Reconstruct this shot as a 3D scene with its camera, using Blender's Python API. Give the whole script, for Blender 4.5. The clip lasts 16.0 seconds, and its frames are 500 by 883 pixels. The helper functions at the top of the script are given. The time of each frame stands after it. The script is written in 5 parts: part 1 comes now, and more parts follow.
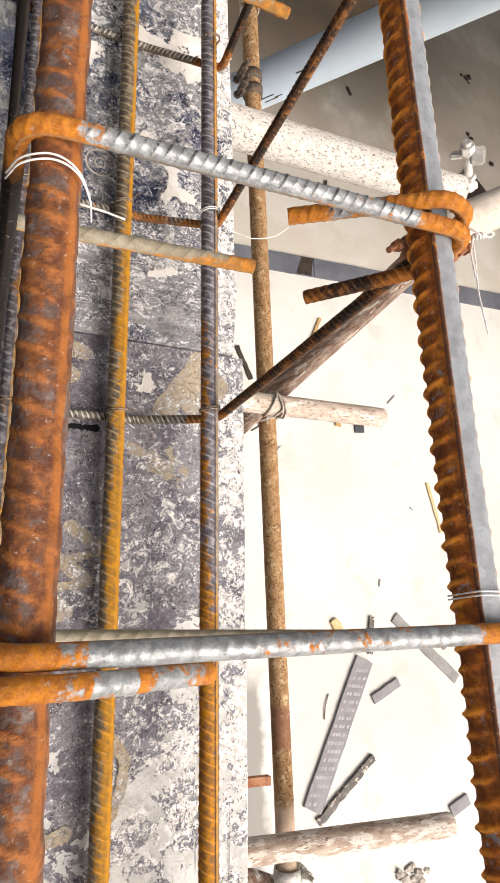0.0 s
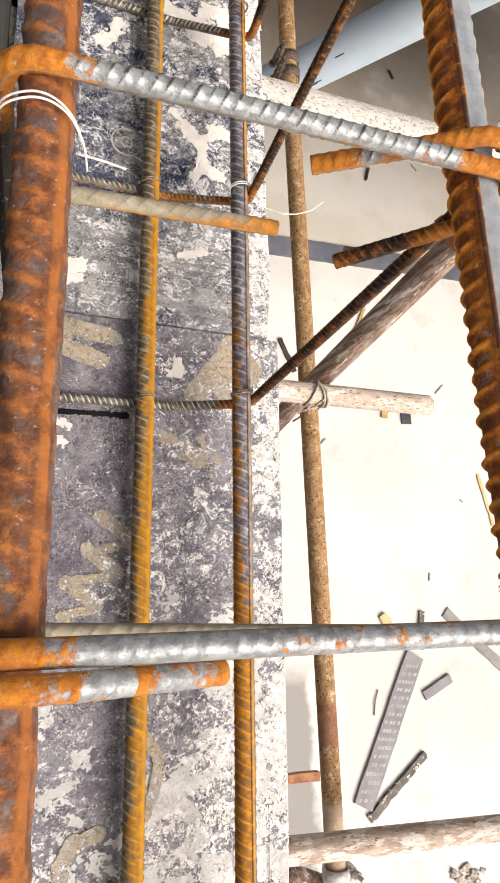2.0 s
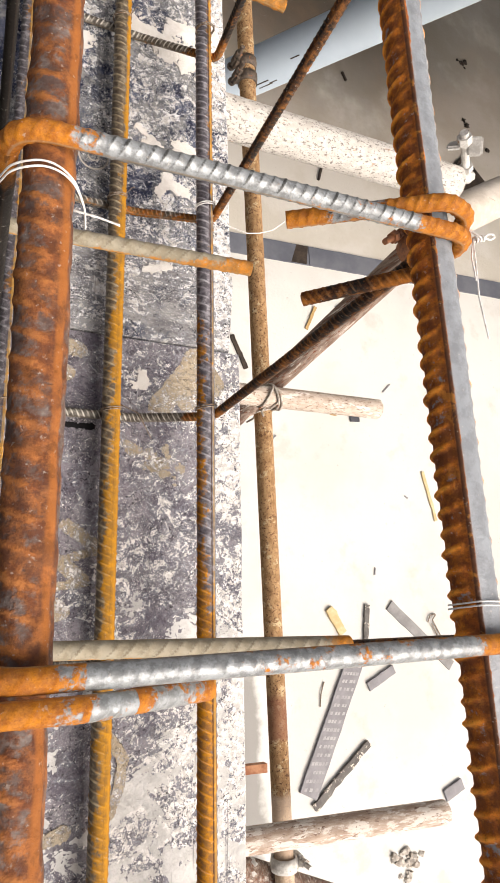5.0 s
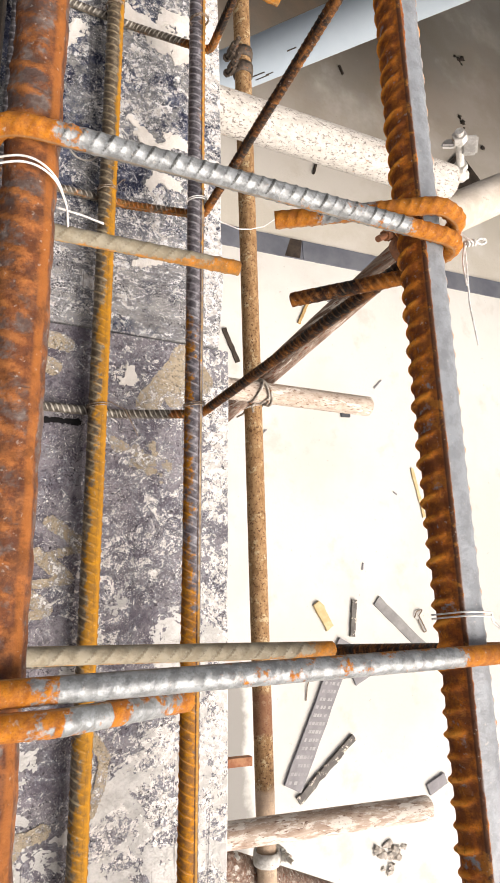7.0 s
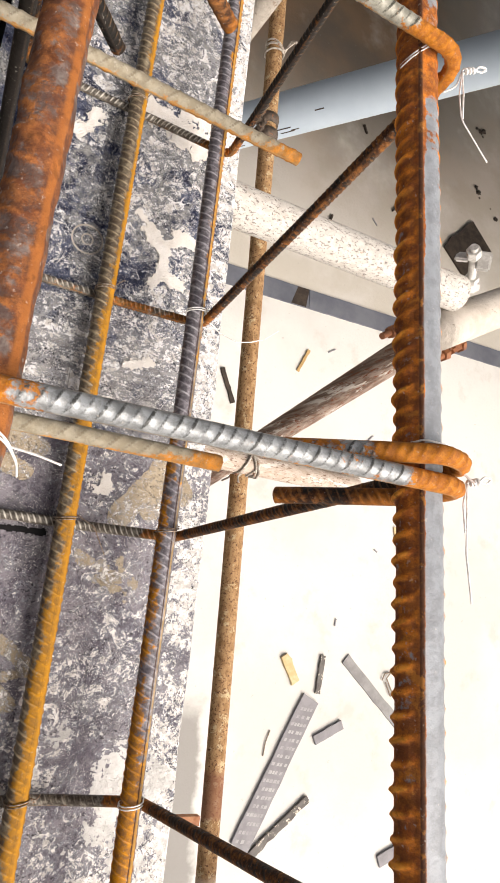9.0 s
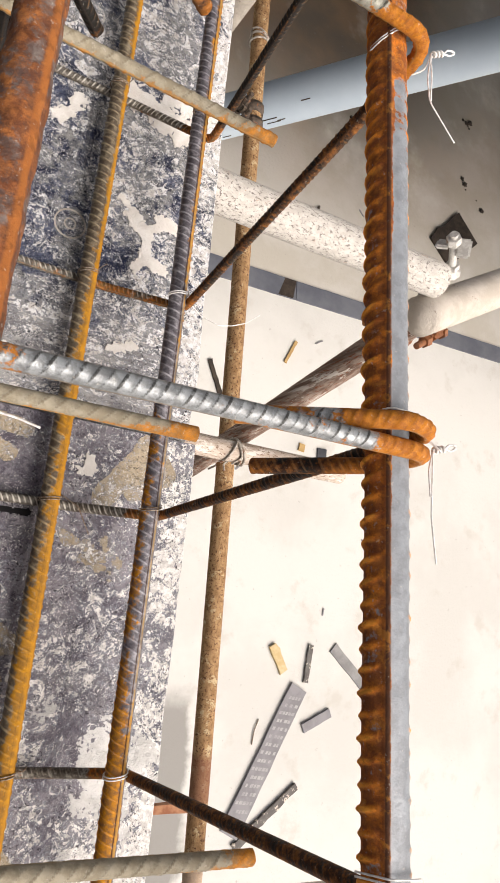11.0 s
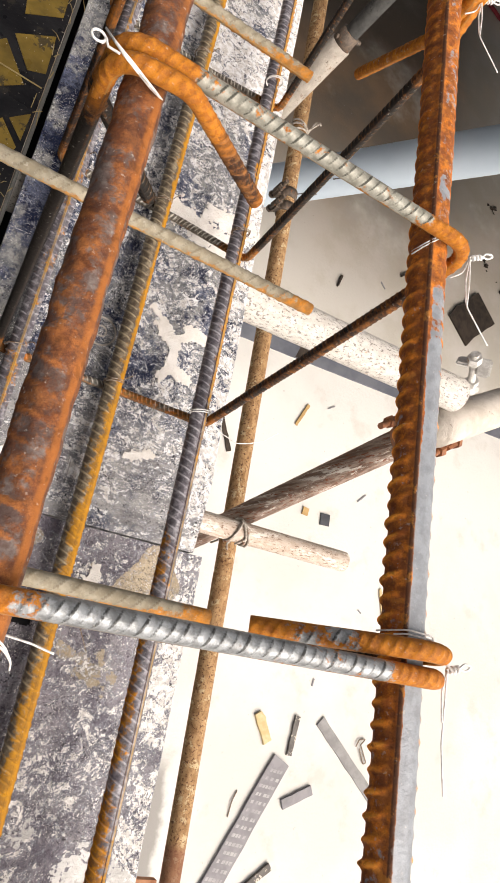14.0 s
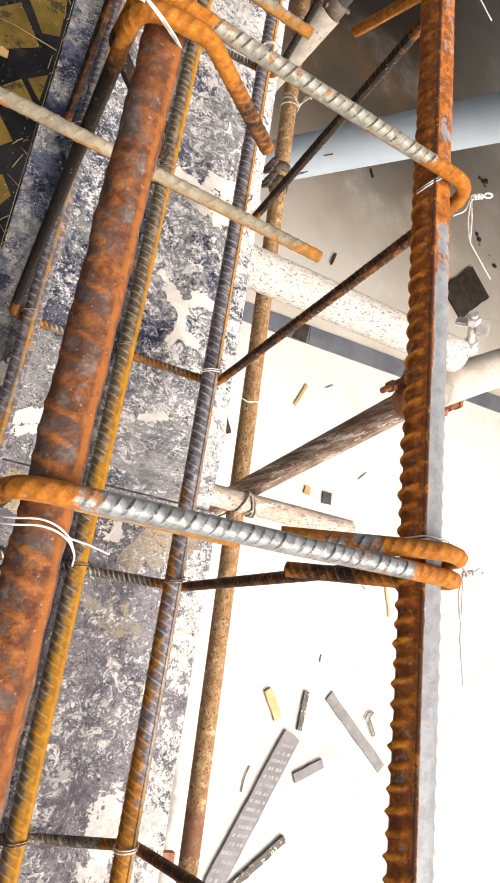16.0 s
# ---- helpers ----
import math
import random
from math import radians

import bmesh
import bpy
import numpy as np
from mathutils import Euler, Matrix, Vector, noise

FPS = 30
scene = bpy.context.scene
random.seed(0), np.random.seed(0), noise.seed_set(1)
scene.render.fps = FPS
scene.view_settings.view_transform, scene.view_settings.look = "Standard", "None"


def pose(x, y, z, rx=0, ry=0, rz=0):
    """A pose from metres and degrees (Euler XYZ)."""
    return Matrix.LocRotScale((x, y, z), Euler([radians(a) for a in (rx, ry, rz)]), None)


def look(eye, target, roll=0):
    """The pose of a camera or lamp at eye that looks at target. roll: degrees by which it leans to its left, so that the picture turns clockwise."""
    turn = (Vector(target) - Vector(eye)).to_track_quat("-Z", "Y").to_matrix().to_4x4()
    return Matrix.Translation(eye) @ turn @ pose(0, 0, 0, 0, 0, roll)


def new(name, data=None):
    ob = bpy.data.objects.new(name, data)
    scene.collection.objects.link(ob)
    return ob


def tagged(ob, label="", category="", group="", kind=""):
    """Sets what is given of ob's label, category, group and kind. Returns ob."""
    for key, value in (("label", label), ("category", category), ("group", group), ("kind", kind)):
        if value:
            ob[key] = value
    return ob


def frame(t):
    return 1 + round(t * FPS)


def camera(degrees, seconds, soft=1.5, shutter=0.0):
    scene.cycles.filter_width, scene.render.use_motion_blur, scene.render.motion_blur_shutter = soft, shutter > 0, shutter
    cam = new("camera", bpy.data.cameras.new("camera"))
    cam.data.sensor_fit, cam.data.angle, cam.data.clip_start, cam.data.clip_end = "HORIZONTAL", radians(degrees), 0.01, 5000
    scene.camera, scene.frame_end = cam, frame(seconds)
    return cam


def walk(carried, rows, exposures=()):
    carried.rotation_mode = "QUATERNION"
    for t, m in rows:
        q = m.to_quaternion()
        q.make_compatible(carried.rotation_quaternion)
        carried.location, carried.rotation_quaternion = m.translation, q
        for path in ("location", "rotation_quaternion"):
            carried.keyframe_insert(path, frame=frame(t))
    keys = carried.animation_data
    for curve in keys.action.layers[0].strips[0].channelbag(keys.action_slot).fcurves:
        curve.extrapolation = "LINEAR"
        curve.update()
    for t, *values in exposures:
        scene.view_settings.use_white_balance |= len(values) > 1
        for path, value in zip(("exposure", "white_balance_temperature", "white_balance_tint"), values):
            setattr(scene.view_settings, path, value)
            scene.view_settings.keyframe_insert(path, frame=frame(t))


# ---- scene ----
cam = camera(42.29, 16.0, soft=1.6)
ROWS = [
    (0.0, -0.0735, 0.0381, 0.5778, 13.23, -25.76, -0.72),
    (0.5, -0.0725, 0.0400, 0.5756, 13.21, -25.65, -0.71),
    (1.0, -0.0628, 0.0388, 0.5627, 13.19, -23.22, -0.44),
    (1.5, -0.0531, 0.0360, 0.5579, 13.24, -21.32, -1.07),
    (2.0, -0.0525, 0.0363, 0.5558, 12.74, -21.60, -0.67),
    (2.5, -0.0587, 0.0467, 0.5499, 10.37, -23.41, -0.84),
    (3.0, -0.0730, 0.0560, 0.5645, 10.30, -25.56, -0.05),
    (3.5, -0.0773, 0.0536, 0.5754, 12.29, -26.15, -0.37),
    (4.0, -0.0761, 0.0502, 0.5758, 12.72, -26.24, -1.22),
    (4.2, -0.0750, 0.0494, 0.5776, 12.65, -26.13, -1.00),
    (6.3, -0.0726, 0.0465, 0.5720, 11.79, -26.32, -1.16),
    (6.5, -0.0708, 0.0466, 0.5721, 12.10, -26.51, -0.42),
    (7.0, -0.0698, 0.0530, 0.5738, 11.34, -27.12, -0.20),
    (7.5, -0.0769, 0.0634, 0.5869, 12.40, -28.16, 1.03),
    (8.0, -0.0738, 0.0776, 0.5828, 12.42, -28.23, 1.99),
    (8.5, -0.0667, 0.1182, 0.5647, 10.01, -29.11, 5.79),
    (9.0, -0.0618, 0.1431, 0.5650, 10.70, -29.29, 6.79),
    (9.2, -0.0654, 0.1470, 0.5666, 11.86, -29.43, 6.81),
    (11.3, -0.0589, 0.1303, 0.5796, 10.19, -30.56, 6.28),
    (11.5, -0.0720, 0.1613, 0.5821, 10.56, -31.14, 9.68),
    (12.0, -0.0808, 0.1870, 0.5818, 10.85, -30.69, 12.73),
    (12.5, -0.0788, 0.1893, 0.5795, 11.07, -30.65, 12.49),
    (13.0, -0.0786, 0.1896, 0.5816, 11.53, -30.82, 12.20),
    (13.5, -0.0812, 0.1930, 0.5813, 11.32, -30.87, 12.59),
    (14.0, -0.0811, 0.1933, 0.5819, 11.60, -30.72, 12.36),
    (14.5, -0.0814, 0.1855, 0.5837, 11.34, -30.97, 11.72),
    (15.0, -0.0984, 0.1726, 0.5825, 10.82, -29.83, 11.88),
    (15.5, -0.0971, 0.1672, 0.5817, 10.97, -29.67, 11.13),
    (16.0, -0.0934, 0.1599, 0.5888, 11.53, -30.46, 9.93),
]
walk(cam, [(t, pose(x, y, z, rx, ry, rz)) for t, x, y, z, rx, ry, rz in ROWS], exposures=[(0.0, -0.17, 7080, 14), (9.2, -0.17, 7080, 14), (10.8, -0.33, 7030, 14), (11.5, -0.44, 6800, 14), (12.0, -0.20, 7080, 14), (15.0, -0.17, 7080, 14), (15.5, -0.07, 7120, 14), (16.0, 0.0, 7200, 14)])

# ---- light: bright overcast sky, soft sun from the open side ----
SUN_EL, SUN_AZ = 47.0, 136.0          # degrees; azimuth clockwise from +y
world = bpy.data.worlds.new("sky")
scene.world = world
world.use_nodes = True
wn = world.node_tree
sky = wn.nodes.new("ShaderNodeTexSky")
sky.sky_type = "NISHITA"
sky.sun_disc = False
sky.sun_elevation, sky.sun_rotation = radians(SUN_EL), radians(SUN_AZ)
sky.dust_density = 4.0
haze = wn.nodes.new("ShaderNodeHueSaturation")
haze.inputs["Saturation"].default_value = 0.30
wn.links.new(sky.outputs[0], haze.inputs["Color"])
wn.links.new(haze.outputs[0], wn.nodes["Background"].inputs[0])
wn.nodes["Background"].inputs[1].default_value = 0.17
sun = new("sun", bpy.data.lights.new("sun", "SUN"))
sun.data.energy, sun.data.angle, sun.data.color = 5.4, radians(50), (1.0, 0.965, 0.92)
az, el = radians(SUN_AZ), radians(SUN_EL)
sun.matrix_world = look((6 * math.sin(az), 6 * math.cos(az), 8), (6 * math.sin(az) - math.sin(az) * math.cos(el), 6 * math.cos(az) - math.cos(az) * math.cos(el), 8 - math.sin(el)))


# ---- materials ----
class Nodes:
    """Short hand for building one node material."""

    def __init__(self, name):
        self.m = bpy.data.materials.new(name)
        self.m.use_nodes = True
        self.t = self.m.node_tree
        self.bsdf = self.t.nodes["Principled BSDF"]
        self.co = self.t.nodes.new("ShaderNodeTexCoord").outputs["Object"]

    def put(self, sock, v):
        if isinstance(v, bpy.types.NodeSocket):
            self.t.links.new(v, sock)
        elif isinstance(v, (tuple, list)) and len(v) == 3 and sock.type == "RGBA":
            sock.default_value = (*v, 1)
        else:
            sock.default_value = v

    def noise(self, scale, detail=4, rough=0.6, stretch=None, shift=0.0, warp=0.0):
        co = self.co
        if stretch or shift:
            mp = self.t.nodes.new("ShaderNodeMapping")
            self.put(mp.inputs[0], co)
            mp.inputs["Location"].default_value = (shift, shift * 0.7, shift * 0.3)
            mp.inputs["Scale"].default_value = stretch or (1, 1, 1)
            co = mp.outputs[0]
        n = self.t.nodes.new("ShaderNodeTexNoise")
        self.put(n.inputs["Vector"], co)
        n.inputs["Scale"].default_value, n.inputs["Detail"].default_value, n.inputs["Roughness"].default_value = scale, detail, rough
        n.inputs["Distortion"].default_value = warp
        return n.outputs["Fac"]

    def ramp(self, v, lo, hi, a=0.0, b=1.0):
        n = self.t.nodes.new("ShaderNodeMapRange")
        n.interpolation_type = "SMOOTHSTEP"
        for i, x in enumerate((v, lo, hi, a, b)):
            self.put(n.inputs[i], x)
        return n.outputs[0]

    def math(self, op, a, b=0.0, clamp=False):
        n = self.t.nodes.new("ShaderNodeMath")
        n.operation, n.use_clamp = op, clamp
        self.put(n.inputs[0], a), self.put(n.inputs[1], b)
        return n.outputs[0]

    def mix(self, f, a, b):
        n = self.t.nodes.new("ShaderNodeMix")
        n.data_type = "RGBA"
        self.put(n.inputs["Factor"], f), self.put(n.inputs[6], a), self.put(n.inputs[7], b)
        return n.outputs[2]

    def attr(self, name):
        n = self.t.nodes.new("ShaderNodeAttribute")
        n.attribute_name = name
        return n.outputs["Fac"]

    def axis(self, i):
        n = self.t.nodes.new("ShaderNodeSeparateXYZ")
        self.put(n.inputs[0], self.co)
        return n.outputs[i]

    def done(self, colour, rough=0.6, metal=0.0, bump=None, depth=0.001, spec=0.5):
        self.put(self.bsdf.inputs["Base Color"], colour)
        self.put(self.bsdf.inputs["Roughness"], rough)
        self.put(self.bsdf.inputs["Metallic"], metal)
        self.put(self.bsdf.inputs["Specular IOR Level"], spec)
        if bump is not None:
            b = self.t.nodes.new("ShaderNodeBump")
            b.inputs["Strength"].default_value = 1.0
            b.inputs["Distance"].default_value = depth
            self.put(b.inputs["Height"], bump)
            self.t.links.new(b.outputs[0], self.bsdf.inputs["Normal"])
        return self.m


def steel(name, scale_a, scale_b, rust_a, rust_b, crest_col, valley, fin_col, edge=0.5, soft=0.12, gloss=0.45, metal=0.1, size=60.0, crest_mix=0.5, on_rust=0.5, groove=0.5, groove_rust=0.4, fin_mix=0.5, depth=0.0005, flake=0.0, hot=None):
    """Hot-rolled steel: mill scale (two tones) under rust (two tones). The mesh's 'rust' says how far rust has spread,
    'crest' where ribs are rubbed or carry painted glints and shade, 'fin' where the lengthwise fins run.
    """
    n = Nodes(name)
    big, fine, grit = n.noise(size, 5, 0.65), n.noise(size * 5, 4, 0.65, shift=3.1), n.noise(1900, 2, 0.6)
    wear = n.math("ADD", n.attr("rust"), n.math("ADD", n.math("MULTIPLY", n.math("SUBTRACT", big, 0.5), 1.7), n.math("MULTIPLY", n.math("SUBTRACT", fine, 0.5), 0.9)))
    mask = n.ramp(wear, edge - soft, edge + soft)
    under = n.mix(n.ramp(n.noise(size * 2.0, 5, 0.7, shift=6.0), 0.40, 0.60), scale_a, scale_b)
    rust = n.mix(n.ramp(n.noise(size * 2.3, 5, 0.7, shift=9.0), 0.40, 0.60), rust_a, rust_b)
    rust = n.mix(n.ramp(grit, 0.50, 0.7, 0.0, 0.35), rust, tuple(0.4 * c for c in rust_a))
    col = n.mix(mask, under, rust)
    if hot:
        col = n.mix(n.ramp(wear, 0.65, 1.35), col, hot)
    crest, fin = n.attr("crest"), n.attr("fin")
    # dark scale between the ribs, with their shade painted in, in uneven blots
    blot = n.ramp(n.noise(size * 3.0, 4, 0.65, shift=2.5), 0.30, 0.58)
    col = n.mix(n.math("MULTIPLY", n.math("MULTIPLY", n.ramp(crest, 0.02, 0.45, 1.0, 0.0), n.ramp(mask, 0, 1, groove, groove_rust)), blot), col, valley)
    broken = n.ramp(n.noise(260, 4, 0.7, shift=1.7), 0.32, 0.50)
    top = n.math("MULTIPLY", n.math("MULTIPLY", n.ramp(crest, 0.35, 0.85), broken), n.ramp(mask, 0, 1, crest_mix, crest_mix * on_rust))
    col = n.mix(top, col, crest_col)
    col = n.mix(n.math("MULTIPLY", n.ramp(fin, 0.35, 0.8, 0.0, fin_mix), n.ramp(n.noise(size, 5, 0.7, shift=14.0), 0.36, 0.52, 0.35, 1.0)), col, fin_col)
    # negative crest: near-black lines that paint the shadow along the fins
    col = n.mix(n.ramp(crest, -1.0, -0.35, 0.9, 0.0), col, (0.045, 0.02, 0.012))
    dust = n.ramp(n.noise(420, 3, 0.6, shift=5.0), 0.64, 0.72, 0.0, 0.35)
    col = n.mix(dust, col, (0.5, 0.47, 0.42))
    scabs = None
    if flake:
        # scabs of rust lift off in small plates, dark at their rims
        scabs = n.math("ADD", n.noise(130, 5, 0.62, shift=31.0, warp=0.3), n.math("MULTIPLY", n.math("SUBTRACT", n.noise(420, 4, 0.7, shift=33.0), 0.5), 0.35))
        col = n.mix(n.math("MULTIPLY", n.math("MULTIPLY", n.ramp(scabs, 0.36, 0.47, 1.0, 0.0), mask), flake), col, tuple(0.22 * c for c in rust_a))
        col = n.mix(n.math("MULTIPLY", n.math("MULTIPLY", n.ramp(scabs, 0.55, 0.66), mask), 0.55 * flake), col, crest_col)
    bump = n.math("ADD", n.math("MULTIPLY", fine, 0.6), n.math("MULTIPLY", n.math("MULTIPLY", grit, mask), 0.35))
    if flake:
        bump = n.math("ADD", bump, n.math("MULTIPLY", n.math("MULTIPLY", n.math("SUBTRACT", scabs, 0.5), mask), 3.0 * flake))
    return n.done(col, n.ramp(mask, 0, 1, gloss, 0.8), n.ramp(mask, 0, 1, metal, 0.0), bump, depth, 0.25)


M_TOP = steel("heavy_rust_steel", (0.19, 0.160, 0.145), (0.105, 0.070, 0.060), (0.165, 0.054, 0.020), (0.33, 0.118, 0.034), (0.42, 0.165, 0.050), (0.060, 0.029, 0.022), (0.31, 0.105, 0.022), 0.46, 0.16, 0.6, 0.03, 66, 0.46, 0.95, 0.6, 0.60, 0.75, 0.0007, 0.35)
# bright crest and dark valley tones also paint glints and shade on the ribs
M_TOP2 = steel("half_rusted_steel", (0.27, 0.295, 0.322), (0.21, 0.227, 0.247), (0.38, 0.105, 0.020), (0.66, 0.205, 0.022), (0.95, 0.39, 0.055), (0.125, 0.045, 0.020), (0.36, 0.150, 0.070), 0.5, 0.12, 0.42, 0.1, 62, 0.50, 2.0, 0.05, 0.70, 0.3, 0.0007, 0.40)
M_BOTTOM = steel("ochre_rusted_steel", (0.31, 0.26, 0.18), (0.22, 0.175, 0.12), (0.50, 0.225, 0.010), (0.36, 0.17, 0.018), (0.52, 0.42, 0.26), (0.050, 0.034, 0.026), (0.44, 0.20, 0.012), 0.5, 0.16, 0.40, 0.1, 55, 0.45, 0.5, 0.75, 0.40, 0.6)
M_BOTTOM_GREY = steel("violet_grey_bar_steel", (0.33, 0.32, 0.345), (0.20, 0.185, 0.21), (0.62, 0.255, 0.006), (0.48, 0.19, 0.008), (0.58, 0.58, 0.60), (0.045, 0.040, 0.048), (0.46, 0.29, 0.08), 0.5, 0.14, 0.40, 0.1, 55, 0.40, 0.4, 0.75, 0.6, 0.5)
# both stirrup steels: the dark crest colour paints the shaded rib flanks
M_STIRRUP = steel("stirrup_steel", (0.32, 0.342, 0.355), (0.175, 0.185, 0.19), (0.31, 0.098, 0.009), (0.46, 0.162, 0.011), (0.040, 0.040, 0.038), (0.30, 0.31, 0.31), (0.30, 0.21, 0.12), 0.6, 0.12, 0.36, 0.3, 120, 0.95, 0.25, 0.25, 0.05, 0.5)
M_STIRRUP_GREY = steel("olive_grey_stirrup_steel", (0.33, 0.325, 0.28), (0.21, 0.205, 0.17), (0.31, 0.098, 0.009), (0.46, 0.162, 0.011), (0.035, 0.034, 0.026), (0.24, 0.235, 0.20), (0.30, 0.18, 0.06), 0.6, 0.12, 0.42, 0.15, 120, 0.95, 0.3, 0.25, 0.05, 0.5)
# darker than the stirrup steel: the legs' shade is in these tones
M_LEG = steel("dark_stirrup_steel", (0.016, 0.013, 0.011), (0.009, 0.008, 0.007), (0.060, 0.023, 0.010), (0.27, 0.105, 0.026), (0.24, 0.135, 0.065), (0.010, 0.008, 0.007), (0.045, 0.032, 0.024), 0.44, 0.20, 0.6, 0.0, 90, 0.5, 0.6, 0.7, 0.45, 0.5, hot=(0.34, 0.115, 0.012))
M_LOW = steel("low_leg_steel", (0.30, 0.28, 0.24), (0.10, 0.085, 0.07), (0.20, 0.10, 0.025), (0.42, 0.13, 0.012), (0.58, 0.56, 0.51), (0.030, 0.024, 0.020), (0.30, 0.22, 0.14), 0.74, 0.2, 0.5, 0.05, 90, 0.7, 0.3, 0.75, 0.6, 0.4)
# dark crest colour: rib shade painted as thin slanting lines
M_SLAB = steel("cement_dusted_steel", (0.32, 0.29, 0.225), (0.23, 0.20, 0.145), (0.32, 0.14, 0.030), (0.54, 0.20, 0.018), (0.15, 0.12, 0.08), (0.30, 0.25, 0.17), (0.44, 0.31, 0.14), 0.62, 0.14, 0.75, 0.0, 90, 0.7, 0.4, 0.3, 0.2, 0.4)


def wire_mat():
    n = Nodes("galvanised_wire")
    return n.done(n.mix(n.ramp(n.noise(300), 0.4, 0.65), (0.86, 0.855, 0.84), (0.62, 0.60, 0.57)), 0.42, 0.05)


M_WIRE = wire_mat()


def dark_wire_mat():
    n = Nodes("rusty_wire")
    return n.done(n.mix(n.ramp(n.noise(400), 0.4, 0.6), (0.16, 0.10, 0.06), (0.34, 0.29, 0.24)), 0.6, 0.4)


M_DWIRE = dark_wire_mat()


def board_mat(name, film_a, film_b, cover, regions, brush=0.0, dirt=0.5, pale=(0.82, 0.80, 0.78), sheet=None, grey=None):
    """Phenolic film on plywood: worn film, cement skin in sharp-edged flecks and patches, brushed streaks, grit. Each region (axis, from, to, amount) says where more cement skin has stayed."""
    n = Nodes(name)

    def even(v):
        return n.ramp(v, 0.30, 0.70)

    film = n.mix(n.ramp(n.noise(38, 6, 0.7), 0.42, 0.58), film_a, film_b)
    film = n.mix(n.ramp(n.noise(240, 4, 0.7, shift=6.0), 0.50, 0.62, 0.0, 0.5), film, tuple(0.35 * c for c in film_a))
    dusty = n.mix(n.ramp(n.noise(120, 5, 0.7), 0.42, 0.58), (0.33, 0.33, 0.315), (0.15, 0.155, 0.165))
    film = n.mix(n.math("MULTIPLY", n.ramp(n.noise(18, 6, 0.7, shift=4.0), 0.48, 0.54), dirt), film, dusty)
    big, mid = even(n.noise(13, 3, 0.5, shift=1.3)), even(n.noise(75, 5, 0.7, shift=7.7, warp=1.2))
    fine, tiny = even(n.noise(400, 3, 0.6, shift=2.2, warp=0.8)), n.noise(760, 2, 0.55, shift=2.9, warp=1.3)
    amount = n.math("ADD", n.math("ADD", n.math("MULTIPLY", big, 0.24), n.math("MULTIPLY", mid, 0.48)), n.math("MULTIPLY", fine, 0.28))
    for ax, a, b, more in regions:
        amount = n.math("ADD", amount, n.ramp(n.axis(ax), a, b, 0.0, more))
    if brush:
        stroke = even(n.noise(150, 5, 0.7, stretch=(0.16, 1, 1), shift=3.3))
        band = n.math("MULTIPLY", n.ramp(n.axis(1), 0.27, 0.285), n.ramp(n.axis(1), 0.345, 0.40, 1.0, 0.0))
        amount = n.math("ADD", amount, n.math("MULTIPLY", n.math("MULTIPLY", n.math("SUBTRACT", stroke, 0.40), band), brush))
    if grey:
        # rubbed, greyer film by the seam
        rub = n.math("MULTIPLY", n.ramp(n.axis(1), *grey), n.ramp(n.noise(26, 5, 0.65, shift=41.0), 0.32, 0.52))
        film = n.mix(n.math("MULTIPLY", rub, 0.85), film, n.mix(n.ramp(n.noise(95, 5, 0.7, stretch=(0.35, 1, 1), shift=42.0), 0.38, 0.62), (0.19, 0.185, 0.19), (0.40, 0.395, 0.39)))
        amount = n.math("SUBTRACT", amount, n.math("MULTIPLY", rub, 0.10))
    cement = n.ramp(amount, cover, cover + 0.035)
    haze = n.ramp(amount, cover - 0.20, cover, 0.0, 0.75)
    col = n.mix(haze, film, (0.28, 0.295, 0.335))
    col = n.mix(cement, col, n.mix(n.ramp(n.noise(160, 4, 0.6), 0.40, 0.62), pale, (0.54, 0.52, 0.50)))
    skin = 0.0
    if sheet:
        # a smooth, thin skin of laitance in broad patches
        far, near, most = sheet
        broad = n.math("ADD", n.math("MULTIPLY", even(n.noise(24, 4, 0.6, shift=21.0, warp=0.6)), 0.75), n.math("MULTIPLY", even(n.noise(170, 4, 0.6, shift=22.0, warp=1.0)), 0.25))
        skin = n.ramp(n.math("ADD", broad, n.math("ADD", n.ramp(n.axis(1), far, near, -0.5, most), n.ramp(n.axis(0), 0.07, 0.04, 0.0, -0.16))), 0.50, 0.535)
        col = n.mix(n.math("MULTIPLY", skin, 0.93), col, n.mix(n.ramp(n.noise(70, 5, 0.65, shift=23.0), 0.40, 0.62), (0.52, 0.515, 0.50), (0.64, 0.635, 0.62)))
    bare = n.math("SUBTRACT", 1.0, n.math("MULTIPLY", skin, 0.85))
    flecks = n.math("MULTIPLY", n.ramp(tiny, 0.60, 0.635), n.ramp(n.noise(34, 3, shift=15.0), 0.40, 0.62, 0.12, 1.0))
    flecks = n.math("MULTIPLY", flecks, bare)
    col = n.mix(flecks, col, (0.84, 0.82, 0.80))
    pits = n.math("MULTIPLY", n.ramp(n.noise(520, 3, 0.65, shift=11.0, warp=0.8), 0.56, 0.60), n.ramp(n.noise(60, 3, shift=12.0), 0.42, 0.62, 0.12, 0.95))
    col = n.mix(n.math("MULTIPLY", pits, bare), col, tuple(0.25 * c for c in film_a))
    scratch = n.ramp(n.noise(60, 4, 0.7, stretch=(1, 0.05, 1), shift=8.0), 0.62, 0.66, 0.0, 0.5)
    col = n.mix(scratch, col, (0.05, 0.05, 0.06))
    height = n.math("ADD", n.math("MULTIPLY", cement, 0.7), n.math("ADD", n.math("MULTIPLY", fine, 0.35), n.math("MULTIPLY", flecks, 0.4)))
    return n.done(col, n.ramp(cement, 0, 1, 0.4, 0.85), 0.0, height, 0.0012, 0.15)


